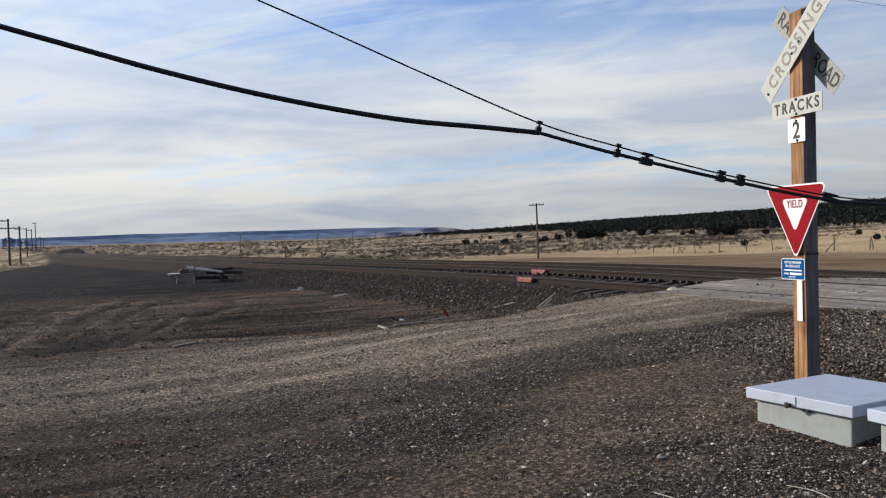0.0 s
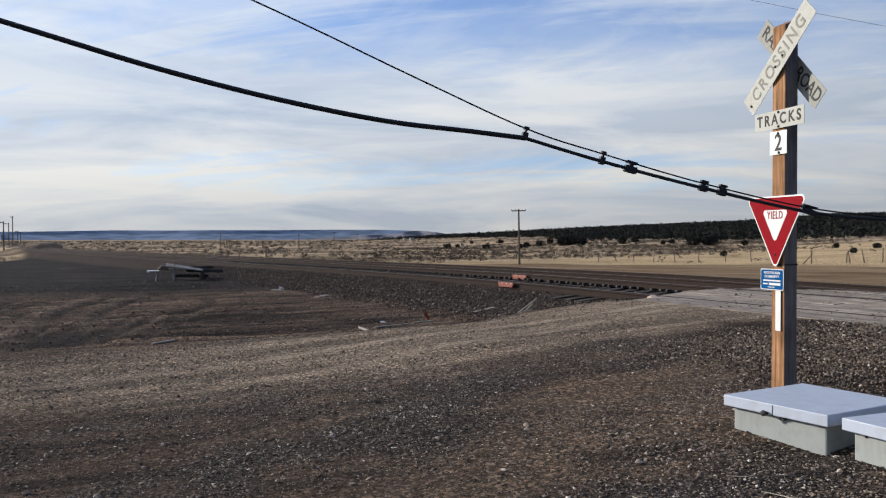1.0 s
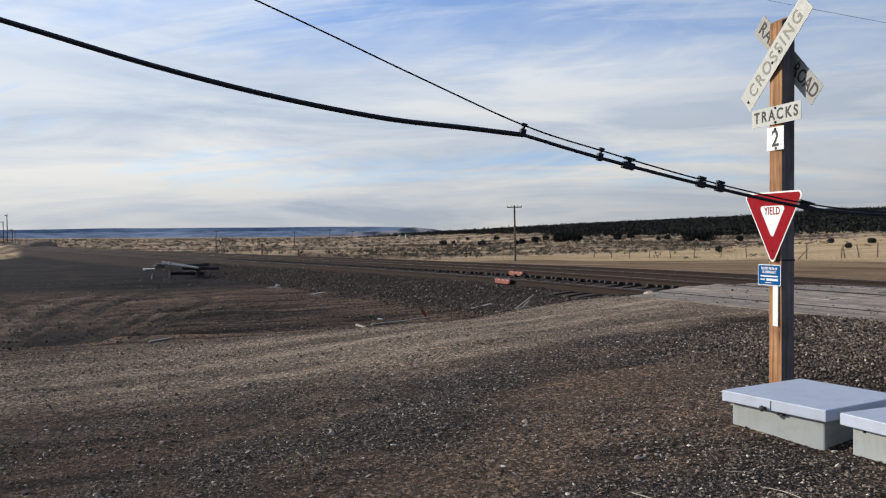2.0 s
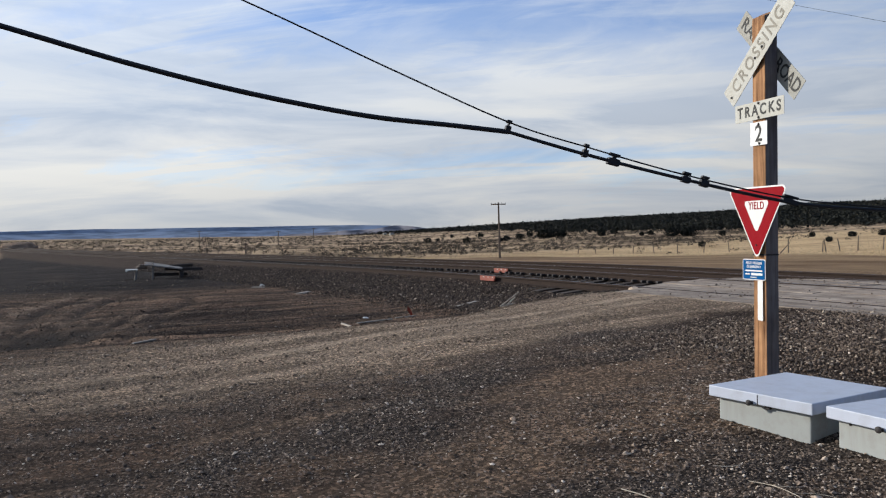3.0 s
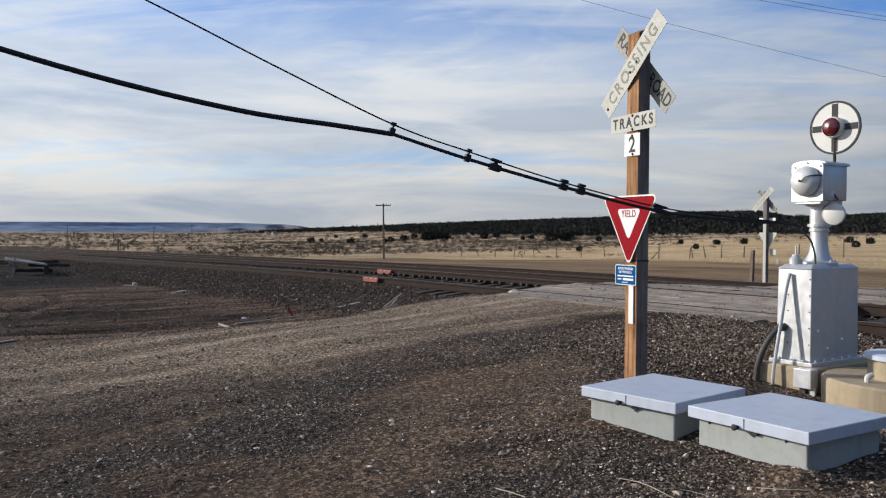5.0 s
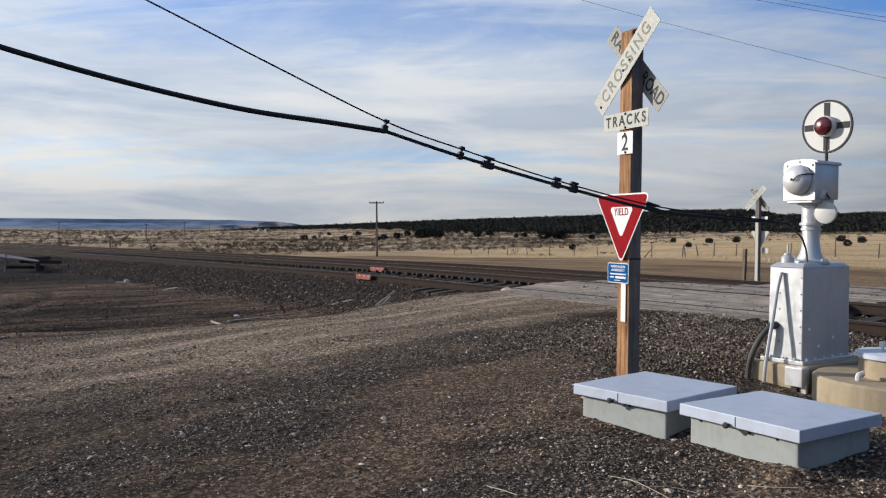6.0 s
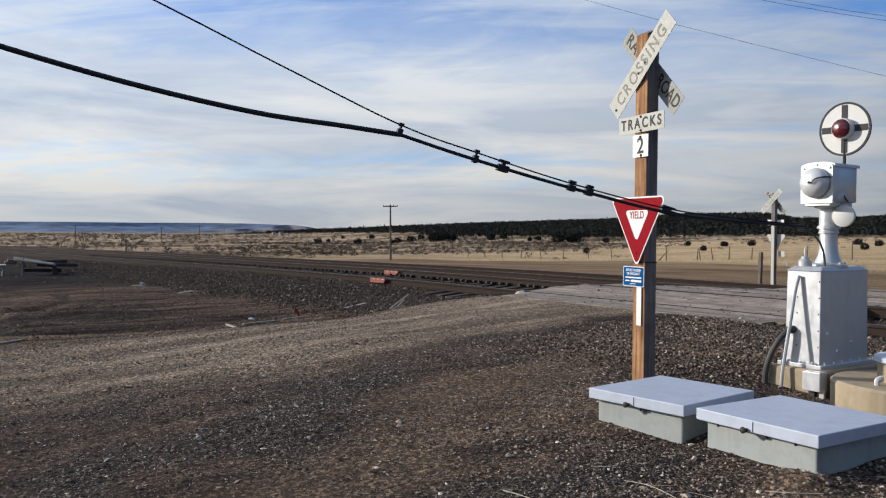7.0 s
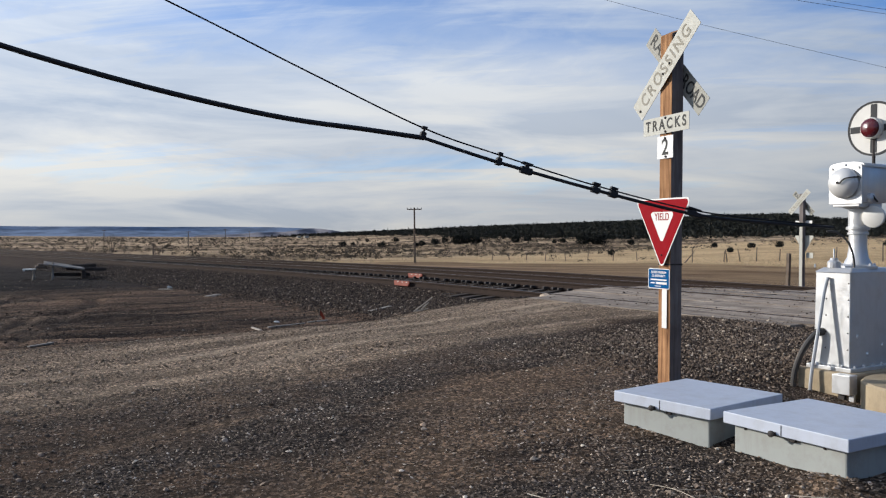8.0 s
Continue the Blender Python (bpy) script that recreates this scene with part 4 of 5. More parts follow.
    part("rim", ring, M_DISCDARK, disc, "dark grey disc rim")
    for lo, hi in (((-0.0095, -0.226, -0.03), (0.0095, 0.226, 0.03)), ((-0.0090, -0.03, -0.226), (0.0090, 0.03, 0.226))):
        part("cross_bar", block(lo, hi), M_DISCDARK, disc, "dark grey cross bar")
    lamp = part("lamp", lathe([(0.05, -0.12), (0.085, -0.10), (0.10, -0.02), (0.10, 0.060), (0.094, 0.070)], 24, "-X"), M_DISC, disc, "white round lamp body", smooth=True)
    part("lens", lathe([(0.090, 0.068), (0.082, 0.086), (0.052, 0.101), (0.004, 0.107)], 24, "-X"), M_LENS, lamp, "dark red glass lens", smooth=True)
    # cable entry, relay cup and pipes
    cup = part("relay_cup", lathe([(0.05, 0), (0.06, 0.01), (0.06, 0.06), (0.035, 0.085), (0.035, 0.10)], 16), M_SILVER, s)
    cup.matrix_basis = pose(-0.28, 0.06, 1.225)
    part("cup_rod", rod(bmesh.new(), (-0.28, 0.06, 1.31), (-0.28, 0.06, 1.41), 0.008), M_SILVER, s)
    part("conduit", tube([(-0.40, 0.06, 1.57), (-0.33, 0.0, 1.56), (-0.25, -0.06, 1.47), (-0.22, -0.09, 1.34), (-0.22, -0.10, 1.24)], 0.010), M_CONDUIT, s, "thin curved dark conduit")
    part("conduit", tube([(-0.41, 0.035, 1.15), (-0.445, 0.05, 1.0), (-0.50, 0.06, 0.7), (-0.555, 0.07, 0.42), (-0.585, 0.08, 0.18), (-0.585, 0.08, -0.05)], 0.016), M_BACK, s, "thin slanting grey conduit")
    part("hose", tube([(-0.40, 0.10, 0.64), (-0.45, 0.115, 0.63), (-0.50, 0.17, 0.54), (-0.54, 0.235, 0.38), (-0.56, 0.27, 0.20), (-0.56, 0.27, -0.05)], 0.028, 10), M_CONDUIT, s, "dark grey flexible hose")
    part("elbow", tube([(-0.39, 0.09, 0.645), (-0.45, 0.115, 0.635)], 0.036, 12), M_CONDUIT, s)
    part("handle", tube([(-0.41, 0.165, 1.235), (-0.41, 0.165, 1.27)], 0.008), M_SILVER, s)
    part("junction_box", block((-0.64, -0.33, 0.14), (-0.525, -0.16, 0.31), 0.006), M_SILVER, s, "small pale junction box")
    part("junction_leg", block((-0.59, -0.25, -0.15), (-0.55, -0.19, 0.15), 0.004), M_DARK, s)
    part("junction_leg", block((-0.59, -0.34, -0.15), (-0.56, -0.29, 0.15), 0.004), M_SILVER, s)
    part("foundation", block((-0.52, -0.30, -0.2), (0.52, 0.26, zb - 0.014), 0.02), M_CONCRETE, s, "tan concrete foundation")


signal()
well = thing("battery_well", pose(7.07, 3.52, 0), "round tan concrete well with a grey metal lid", "concrete well")
part("base", lathe([(0.66, -0.2), (0.66, 0.28), (0.64, 0.30)], 40), M_CONCRETE, well, smooth=True)
part("collar", lathe([(0.30, 0.29), (0.30, 0.48)], 32), M_CONCRETE, well, smooth=True)
lid = part("lid", lathe([(0.325, 0.465), (0.33, 0.47), (0.33, 0.505), (0.31, 0.515), (0.05, 0.53), (0.002, 0.53)], 36), M_LID, well, "grey round metal lid", smooth=True)
part("knob", rod(rod(bmesh.new(), (-0.14, 0.06, 0.515), (-0.14, 0.06, 0.57), 0.012), (-0.14, 0.06, 0.565), (-0.14, 0.06, 0.605), 0.026), M_DISC, lid)
part("clasp", tube([(-0.27, -0.19, 0.47), (-0.29, -0.2, 0.42), (-0.28, -0.19, 0.38)], 0.014), M_DARK, well, "dark clasp")
part("lug", tube([(-0.44, 0.10, 0.29), (-0.44, 0.10, 0.34), (-0.40, 0.08, 0.36)], 0.022), M_DISC, well, "pale metal lifting lug")


# ---- overhead cable ----
CA, CD = Vector((-0.5, 6.0, 0)), Vector((0.97756, -0.21065, 0))


def on_line(s, z):
    return CA + CD * s + Vector((0, 0, z))


main = thing("overhead_cable", pose(0, 0, 0), "thick black service cable hung from a thin wire", "cable")
part("cable", tube([on_line(s, z) for s, z in ((-5.0, 4.6), (-2.4, 3.62), (-0.8, 3.145), (0.35, 2.822), (1.05, 2.63), (1.79, 2.462), (2.57, 2.329), (3.2, 2.272), (3.62, 2.232))], 0.0185), M_BLACK, main)
part("cable", tube([on_line(s, z) for s, z in ((3.62, 2.232), (4.23, 2.072), (5.07, 1.882), (6.0, 1.703), (6.76, 1.64), (7.35, 1.612), (7.50, 1.605))], 0.0135), M_BLACK, main)
part("carrier_wire", tube([on_line(s, z) for s, z in ((-5.0, 5.75), (-1.0, 4.20), (1.63, 3.14), (2.78, 2.651), (3.62, 2.305), (4.23, 2.13), (5.07, 1.918), (6.0, 1.736), (6.76, 1.665), (7.35, 1.625))], 0.006), M_WIRE, main, "thin steel carrier wire")
for s, z, kind in ((3.62, 2.268, 0), (4.23, 2.10, 0), (4.46, 2.035, 1), (5.07, 1.90, 2), (5.23, 1.868, 2), (6.0, 1.72, 3)):
    w, h = ((0.022, 0.05), (0.05, 0.045), (0.036, 0.042), (0.075, 0.035))[kind]
    bm = block((-w, -0.022, -h), (w, 0.022, h * 0.15), 0.006)
    box(bm, (-w * 0.35, -0.012, -h * 0.2), (w * 0.35, 0.012, h), 0.003)
    box(bm, (-w * 0.9, -0.018, h * 0.55), (w * 0.9, 0.018, h * 1.0), 0.004)
    c = part("clamp", bm, M_BLACK, main, "black cable clamp")
    c.matrix_basis = Matrix.Translation(on_line(s, z)) @ pose(0, 0, 0, 0, 14, -12.2)


# ---- poles and wires further off ----
def utility_pole(x, y, tall, arm, turn=0.0, arms=1, lean=0.0, label="thin dark wooden utility pole with a crossarm", out=0.0):
    z = float(height(x, y))
    t = thing("utility_pole", pose(x, y, z - 0.2, 0, lean, turn), label, "utility pole", "utility poles")
    part("pole", rod(bmesh.new(), (0, 0, -0.3), (0, 0, tall), 0.16, 0.11, 10), M_OLDWOOD, t)
    for k in range(arms):
        zz = tall - 0.25 - 0.7 * k
        a = part("crossarm", block((-arm / 2 - out, -0.06, zz - 0.07), (arm / 2 - out, 0.06, zz + 0.07), 0.01), M_OLDWOOD, t)
        for q in (-0.48, -0.22, 0.22, 0.48):
            part("insulator", rod(bmesh.new(), (arm * q - out, 0, zz + 0.07), (arm * q - out, 0, zz + 0.22), 0.05, 0.03, 8), M_DARK, a)
    return t


def polar(az, d):
    return d * math.sin(radians(az)), d * math.cos(radians(az))


x, y = polar(29.9, 112)
utility_pole(x, y, 7.75, 2.0, -30, lean=-0.8)
for az, d, tall, arm in ((-4.6, 121, 6.3, 3.0), (-4.0, 130, 5.6, 3.2), (-3.62, 200, 6.5, 2.4), (-3.34, 255, 6.6, 1.2), (-3.12, 255, 8.5, 0.8), (-2.85, 330, 6.2, 1.0), (-2.7, 400, 6.4, 1.0)):
    x, y = polar(az, d)
    utility_pole(x, y, tall, arm, 4, lean=-0.6, out=arm / 2 - 0.15)
for az, d, tall in ((14.6, 300, 5.5), (18.6, 420, 6.0), (17.0, 390, 7.0), (9.4, 330, 6.0)):
    x, y = polar(az, d)
    utility_pole(x, y, tall, 1.6, -20)
x, y = polar(12.4, 118)
mp = utility_pole(x, y, 2.7, 0.7, -30, label="short dark post with a small board")


# ---- far crossing post ----
fx, fy = 25.54, 17.57
fz = float(height(fx, fy))
fpost = thing("sign_post", pose(fx, fy, 0, 0, 0, 0), "square dark timber post with a white painted face", "post")
part("timber", block((-0.07, -0.085, fz - 0.3), (0.07, 0.065, 3.06), 0.01), M_GREYWOOD, fpost)
part("painted_face", block((-0.076, -0.065, fz - 0.1), (-0.0705, 0.045, 2.03), 0.001), M_SIGN, fpost, "white painted face board")


def far_face(a, z, off):
    return sign_frame(fx - off, fy - a, z, -92)


crossbuck(far_face(-0.06, 2.78, 0.085) @ pose(0, 0, 0, 0, 0, 45), far_face(-0.01, 2.74, -0.085) @ pose(0, 0, 0, 0, 0, -44))
pl = thing("tracks_sign", far_face(0.01, 2.03, -0.08), "back of a white plate on the far post", "railroad sign")
part("plate", rounded(rect(0.66, 0.20), 0.006, 0.004), M_SIGN2, pl)
yl = thing("yield_sign", far_face(0.03, 1.41, -0.085), "back of a pale metal triangular sign", "road sign")
part("plate", rounded(tri(1.0), 0.035, 0.003), M_SIGN, yl)
nb = thing("notice_sign", far_face(0.25, 0.93, -0.08), "small pale plate on the far post", "sign")
part("plate", rounded(rect(0.26, 0.19), 0.01, 0.003), M_SIGN, nb)
dk = tagged(part("marker_post", block((-0.06, -0.06, -0.4), (0.06, 0.06, 1.17), 0.012), M_OLDWOOD), "short dark timber post beside the far signs", "post")
dk.matrix_basis = pose(25.32, 17.95, float(height(25.32, 17.95)), 0, 2.5, 0)

# high wires crossing the sky
for a, b, c in (((11.03, 28.9, 13.6), (23.03, 19.91, 9.06), (41.6, 6.0, 3.4)), ((16.0, 34.0, 16.6), (24.62, 17.12, 9.47), (30.0, 4.6, 5.7)), ((17.0, 34.0, 17.0), (25.0, 17.12, 9.65), (30.0, 4.4, 5.75))):
    tagged(part("wire", tube([a, b, c], 0.006, 5), M_WIRE), "thin dark overhead wire crossing the sky", "wire", "overhead wires")

# old fence posts along the field
for az, d, tall, lean in ((65.3, 40, 1.9, 0), (48.8, 105, 1.7, 0), (48.3, 105.4, 1.7, 40), (50.8, 104, 1.3, 3), (51.0, 104, 1.5, -8), (51.8, 104, 1.5, -10), (52.8, 103, 1.7, 2), (54.2, 102, 1.4, 3), (35.3, 132, 1.3, 6), (36.5, 132, 1.2, -6), (37.7, 131, 1.4, -4), (39.0, 131, 1.3, 3), (40.4, 130, 1.5, -8), (41.9, 130, 1.5, 2), (43.6, 128, 1.4, 3), (45.2, 126, 1.4, -5), (57.5, 98, 1.5, 3), (60.1, 95, 1.8, 0), (62.5, 92, 1.5, 4)):
    x, y = polar(az, d)
    t = tagged(part("fence_post", rod(bmesh.new(), (0, 0, -0.3), (0, 0, tall), 0.075, 0.055, 8), M_OLDWOOD), "weathered leaning wooden fence post in dry grass", "fence post", "old fence posts")
    t.matrix_basis = pose(x, y, float(height(x, y)), 0, lean, -az)


# ---- scatter ----
def rocks(name, pts, sizes, material, label, flat=0.62, sink=0.25, on=None):
    """Angular stones: a jittered eight-sided lump for each place."""
    base = np.array([(1, 0, 0), (0.2, 0.95, 0.1), (-0.9, 0.3, 0), (-0.5, -0.85, 0), (0.5, -0.8, 0.1), (0.15, 0.1, 1), (0, 0, -0.8)], float)
    tris = np.array([(0, 1, 5), (1, 2, 5), (2, 3, 5), (3, 4, 5), (4, 0, 5), (1, 0, 6), (2, 1, 6), (3, 2, 6), (4, 3, 6), (0, 4, 6)])
    n = len(pts)
    v = base[None] * (1 + rng.uniform(-0.35, 0.35, (n, 7, 3)))
    v = v * np.stack([np.ones(n), rng.uniform(0.6, 1.0, n), rng.uniform(flat * 0.6, flat * 1.3, n)], -1)[:, None]
    a, b = rng.uniform(0, 6.28, n), rng.normal(0, 0.35, n)
    v = np.stack([v[..., 0] * np.cos(b)[:, None] - v[..., 2] * np.sin(b)[:, None], v[..., 1], v[..., 0] * np.sin(b)[:, None] + v[..., 2] * np.cos(b)[:, None]], -1)
    v = np.stack([v[..., 0] * np.cos(a)[:, None] - v[..., 1] * np.sin(a)[:, None], v[..., 0] * np.sin(a)[:, None] + v[..., 1] * np.cos(a)[:, None], v[..., 2]], -1)
    v = v * sizes[:, None, None] * 0.5
    z = height(pts[:, 0], pts[:, 1]) if on is None else on
    v = v + np.stack([pts[:, 0], pts[:, 1], z + sizes * flat * (0.5 - sink)], -1)[:, None]
    f = (tris[None] + 7 * np.arange(n)[:, None, None]).reshape(-1, 3)
    return soup(name, v.reshape(-1, 3), f, material, label, "gravel")


def fan(n, az0, az1, r0, r1, power=1.0):
    """Places in a fan about the origin, denser towards its near end."""
    a = np.radians(rng.uniform(az0, az1, n))
    r = r0 + (r1 - r0) * rng.uniform(0, 1, n) ** power
    return np.stack([r * np.sin(a), r * np.cos(a)], -1)


p = fan(250000, -9, 68, 3.6, 12.0, 1.1)
bare = ripple(p[:, 0], p[:, 1], 2.2, 9) + 0.5 * ripple(p[:, 0], p[:, 1], 0.8, 3)
heap = sstep(0.5, 4.5, p[:, 0] * 0.8 - (p[:, 1] - 4.2) * 0.5)
keep = (rng.uniform(0, 1, len(p)) < np.clip(0.13 + 0.26 * bare + 0.26 * heap + 0.42 * slag(p[:, 0], p[:, 1]) - 0.35 * worn_dirt(p[:, 0], p[:, 1]), 0.05, 1)) & (road_mask(p[:, 0], p[:, 1]) < 0.4)
p = p[keep]
rocks("gravel", p, np.exp(rng.normal(-4.30, 0.47, len(p))).clip(0.007, 0.055), M_PEBBLE, "loose dark gravel stones strewn over the dirt", 0.5)
p = np.stack([rng.uniform(-8, 9.8, 85000), rng.uniform(7.6, 13.2, 85000)], -1)
rolled = wheel_lanes(p[:, 0], p[:, 1])
p = p[(rolled * 0.95 < rng.uniform(0, 1, len(p))) & (road_mask(p[:, 0], p[:, 1]) > 0.3) & (rng.uniform(0, 1, len(p)) < 0.30 + 0.5 * (np.sin((p[:, 1] - 0.28 * p[:, 0]) * 5.2) > 0.2))]
rocks("road_gravel", p, np.exp(rng.normal(-4.05, 0.42, len(p))).clip(0.008, 0.06), M_ROADSTONE, "small pale stones pressed into the gravel road")


def slope_places(n, u0, u1, y0, y1, power=1.0):
    y = y0 + (y1 - y0) * rng.uniform(0, 1, n) ** power
    u = rng.uniform(u0, u1, n)
    return np.stack([10.9 - bend(y) + u, y], -1)


p = np.concatenate([slope_places(40000, -3.7, -0.55, 13.2, 48, 1.8), slope_places(15000, -0.9, 7.2, 13.6, 36, 1.4), slope_places(1500, 1.75, 7.0, 12.0, 13.8), slope_places(7500, -0.6, 7.2, -2, 6.9), slope_places(3500, -4.2, -3.4, 13.2, 40)])
rocks("ballast", p, np.exp(rng.normal(-3.25, 0.32, len(p))).clip(0.02, 0.085), M_BALLAST, "dark grey crushed stone ballast along the tracks", 0.8, 0.3)
p = np.stack([rng.uniform(5.6, 10.6, 60000), rng.uniform(4.4, 9.3, 60000)], -1)
w = sstep(4.5, 5.7, p[:, 1]) * sstep(5.2, 7.6, p[:, 0] + 0.6 * ripple(p[:, 0], p[:, 1], 1.3, 2)) * (1 - sstep(-1.6, -0.2, p[:, 1] - 8.6 - 0.3 * sstep(7, 9, p[:, 0]) + 0.4 * ripple(p[:, 0], p[:, 1], 1.1, 5)))
p = p[rng.uniform(0, 1, len(p)) < w]
rocks("ballast_heap", p, np.exp(rng.normal(-3.82, 0.38, len(p))).clip(0.012, 0.06), M_HEAP, "heaped dark ballast stones beside the crossing", 0.8, 0.25)
p = fan(9000, -9, 26, 13, 36, 1.0)
p = p[(p[:, 0] - 10.9 + bend(p[:, 1]) < -3.2) & (p[:, 1] > 13)]
rocks("gravel", p, np.exp(rng.normal(-3.5, 0.4, len(p))).clip(0.015, 0.08), M_BALLAST, "scattered small stones on bare dark dirt")
p = np.stack([rng.uniform(2.0, 6.4, 9000), rng.uniform(2.0, 5.6, 9000)], -1)
rocks("gravel", p, np.exp(rng.normal(-4.3, 0.45, len(p))).clip(0.006, 0.035), M_PEBBLE, "broken stone chips strewn round the ground boxes", 0.5)


# stones and splinters dropped on the crossing planks
p = np.stack([rng.uniform(10.0, 18.0, 700), rng.uniform(7.1, 13.3, 700)], -1)
p = p[p[:, 1] < 12.9 - 0.65 * np.clip(p[:, 0] - 12.4, 0, 6)]
lie = np.interp(p[:, 0] - 10.9, [-1, 0, 1.505, 2.6, 4.4, 5.905, 7.3], [0.315, 0.34, 0.465, 0.46, 0.39, 0.41, 0.36])
rocks("crossing_gravel", p, np.exp(rng.normal(-3.7, 0.45, len(p))).clip(0.012, 0.065), M_BALLAST, "dark stones scattered over the crossing planks", 0.6, 0.2, lie)


# ---- plants ----
def mat_leaf(name, a, b):
    m = Nodes(name)
    return m.done(m.ramp(m.island(), [(0.0, a), (1.0, b)]), 0.9, spec=0.1)


M_STRAW = mat_leaf("dry_grass", (0.30, 0.22, 0.12), (0.58, 0.46, 0.28))
M_SAGE = mat_leaf("sagebrush", (0.042, 0.035, 0.027), (0.125, 0.101, 0.073))
M_JUNIPER = mat_leaf("juniper_leaf", (0.010, 0.0115, 0.010), (0.030, 0.031, 0.025))


def tufts(name, pts, tall, blades, material, label, category, wide=0.05, lean=0.5):
    n = len(pts)
    z = height(pts[:, 0], pts[:, 1])
    a = rng.uniform(0, 6.28, (n, blades))
    out_r = rng.uniform(0, lean, (n, blades)) * tall[:, None]
    bx, by = rng.normal(0, 0.12, (n, blades)) * tall[:, None] * 1.5, rng.normal(0, 0.12, (n, blades)) * tall[:, None] * 1.5
    h = rng.uniform(0.5, 1.0, (n, blades)) * tall[:, None]
    w = wide * tall[:, None]
    v0 = np.stack([pts[:, 0:1] + bx - np.sin(a) * w, pts[:, 1:2] + by + np.cos(a) * w, z[:, None] - 0.03 + 0 * a], -1)
    v1 = np.stack([pts[:, 0:1] + bx + np.sin(a) * w, pts[:, 1:2] + by - np.cos(a) * w, z[:, None] - 0.03 + 0 * a], -1)
    v2 = np.stack([pts[:, 0:1] + bx + np.cos(a) * out_r, pts[:, 1:2] + by + np.sin(a) * out_r, z[:, None] + h], -1)
    v = np.stack([v0, v1, v2], 2).reshape(-1, 3)
    return soup(name, v, np.arange(len(v)).reshape(-1, 3), material, label, category)


def clumps(pts, size, leaves, squash, leaf):
    """Verts and triangles of leafy crowns: many little leaf faces about each place."""
    n = len(pts)
    z = height(pts[:, 0], pts[:, 1])
    d = rng.normal(0, 1, (n, leaves, 3))
    d /= np.linalg.norm(d, axis=-1, keepdims=True)
    r = rng.uniform(0.35, 1.0, (n, leaves, 1)) ** 0.6
    lump = 1 + 0.35 * np.sin(3 * d[..., 0:1] + rng.uniform(0, 6, (n, 1, 1))) * np.cos(2.5 * d[..., 1:2] + rng.uniform(0, 6, (n, 1, 1)))
    c = d * r * lump * size[:, None, None] * np.array([1, 1, squash])
    c[..., 2] = np.maximum(c[..., 2] + size[:, None] * squash * 0.8, 0.02)
    c = c + np.stack([pts[:, 0], pts[:, 1], z], -1)[:, None]
    t = rng.normal(0, 1, (n, leaves, 3, 3)) * size[:, None, None, None] * leaf
    v = (c[:, :, None] + t).reshape(-1, 3)
    return v, np.arange(len(v)).reshape(-1, 3)


# dry grass over the field beyond the tracks
p = fan(60000, 8, 72, 40, 250, 1.1)
u = p[:, 0] - 10.9 + bend(p[:, 1])
p = p[(u > 9.5) & (np.hypot(p[:, 0], p[:, 1]) > grass_from(np.degrees(np.arctan2(p[:, 0], p[:, 1]))) + 3 * ripple(p[:, 0], p[:, 1], 5, 4) - 3)]
tufts("dry_grass", p, rng.uniform(0.08, 0.26, len(p)), 5, M_STRAW, "pale yellow dry grass in tufts", "grass")
p = fan(5000, -14, 24, 40, 140, 1.2)
u = p[:, 0] - 10.9 + bend(p[:, 1])
p = p[(u > 9) | ((np.degrees(np.arctan2(p[:, 0], p[:, 1])) < -2.7) & (np.hypot(p[:, 0], p[:, 1]) > 80 + 13 * (np.degrees(np.arctan2(p[:, 0], p[:, 1])) + 5.1)))]
tufts("dry_grass", p, rng.uniform(0.2, 0.5, len(p)), 7, M_STRAW, "pale dry grass tufts beside the plain", "grass")

# low brush over the plain
p = np.concatenate([fan(15000, -14, 50, 88, 1300, 1.4), fan(2300, 19, 47, 145, 300), fan(500, 47, 66, 150, 300), fan(160, 24, 66, 112, 145)])
u = p[:, 0] - 10.9 + bend(p[:, 1])
az = np.degrees(np.arctan2(p[:, 0], p[:, 1]))
d = np.hypot(p[:, 0], p[:, 1])
p = p[((u > 14) | (u < -24)) & ((az < 20) | (d > np.maximum(112, np.interp(az, [20, 25, 31, 35, 42, 48, 62], [80, 128, 140, 150, 170, 190, 200]) - 60 * (rng.uniform(0, 1, len(p)) < 0.03)))) & (rng.uniform(0, 1, len(p)) < 0.55 + 0.6 * ripple(p[:, 0], p[:, 1], 60, 6))]
d = np.hypot(p[:, 0], p[:, 1])
v, f = clumps(p, rng.uniform(0.25, 0.65, len(p)) * (1 + d / 600), 24, 0.42, 0.16)
soup("sagebrush", v, f, M_SAGE, "low grey-brown brush dotted over the plain", "shrubs")

# dark juniper woods on the rise
p = fan(36000, 15, 76, 300, 850, 0.9)
az = np.degrees(np.arctan2(p[:, 0], p[:, 1]))
d = np.hypot(p[:, 0], p[:, 1])
foot = np.interp(az, [20, 25, 30, 34, 60], [740, 660, 520, 370, 330])
p = p[rng.uniform(0, 1, len(p)) < sstep(-25, 60, d - foot + 45 * ripple(p[:, 0], p[:, 1], 70, 5)) * (0.66 + 0.6 * ripple(p[:, 0], p[:, 1], 60, 2)) * sstep(19, 25, az)]
v, f = clumps(p, rng.uniform(1.1, 2.4, len(p)), 19, 0.75, 0.24)
soup("juniper_woods", v, f, M_JUNIPER, "dark green juniper woods covering the low hill", "woods")


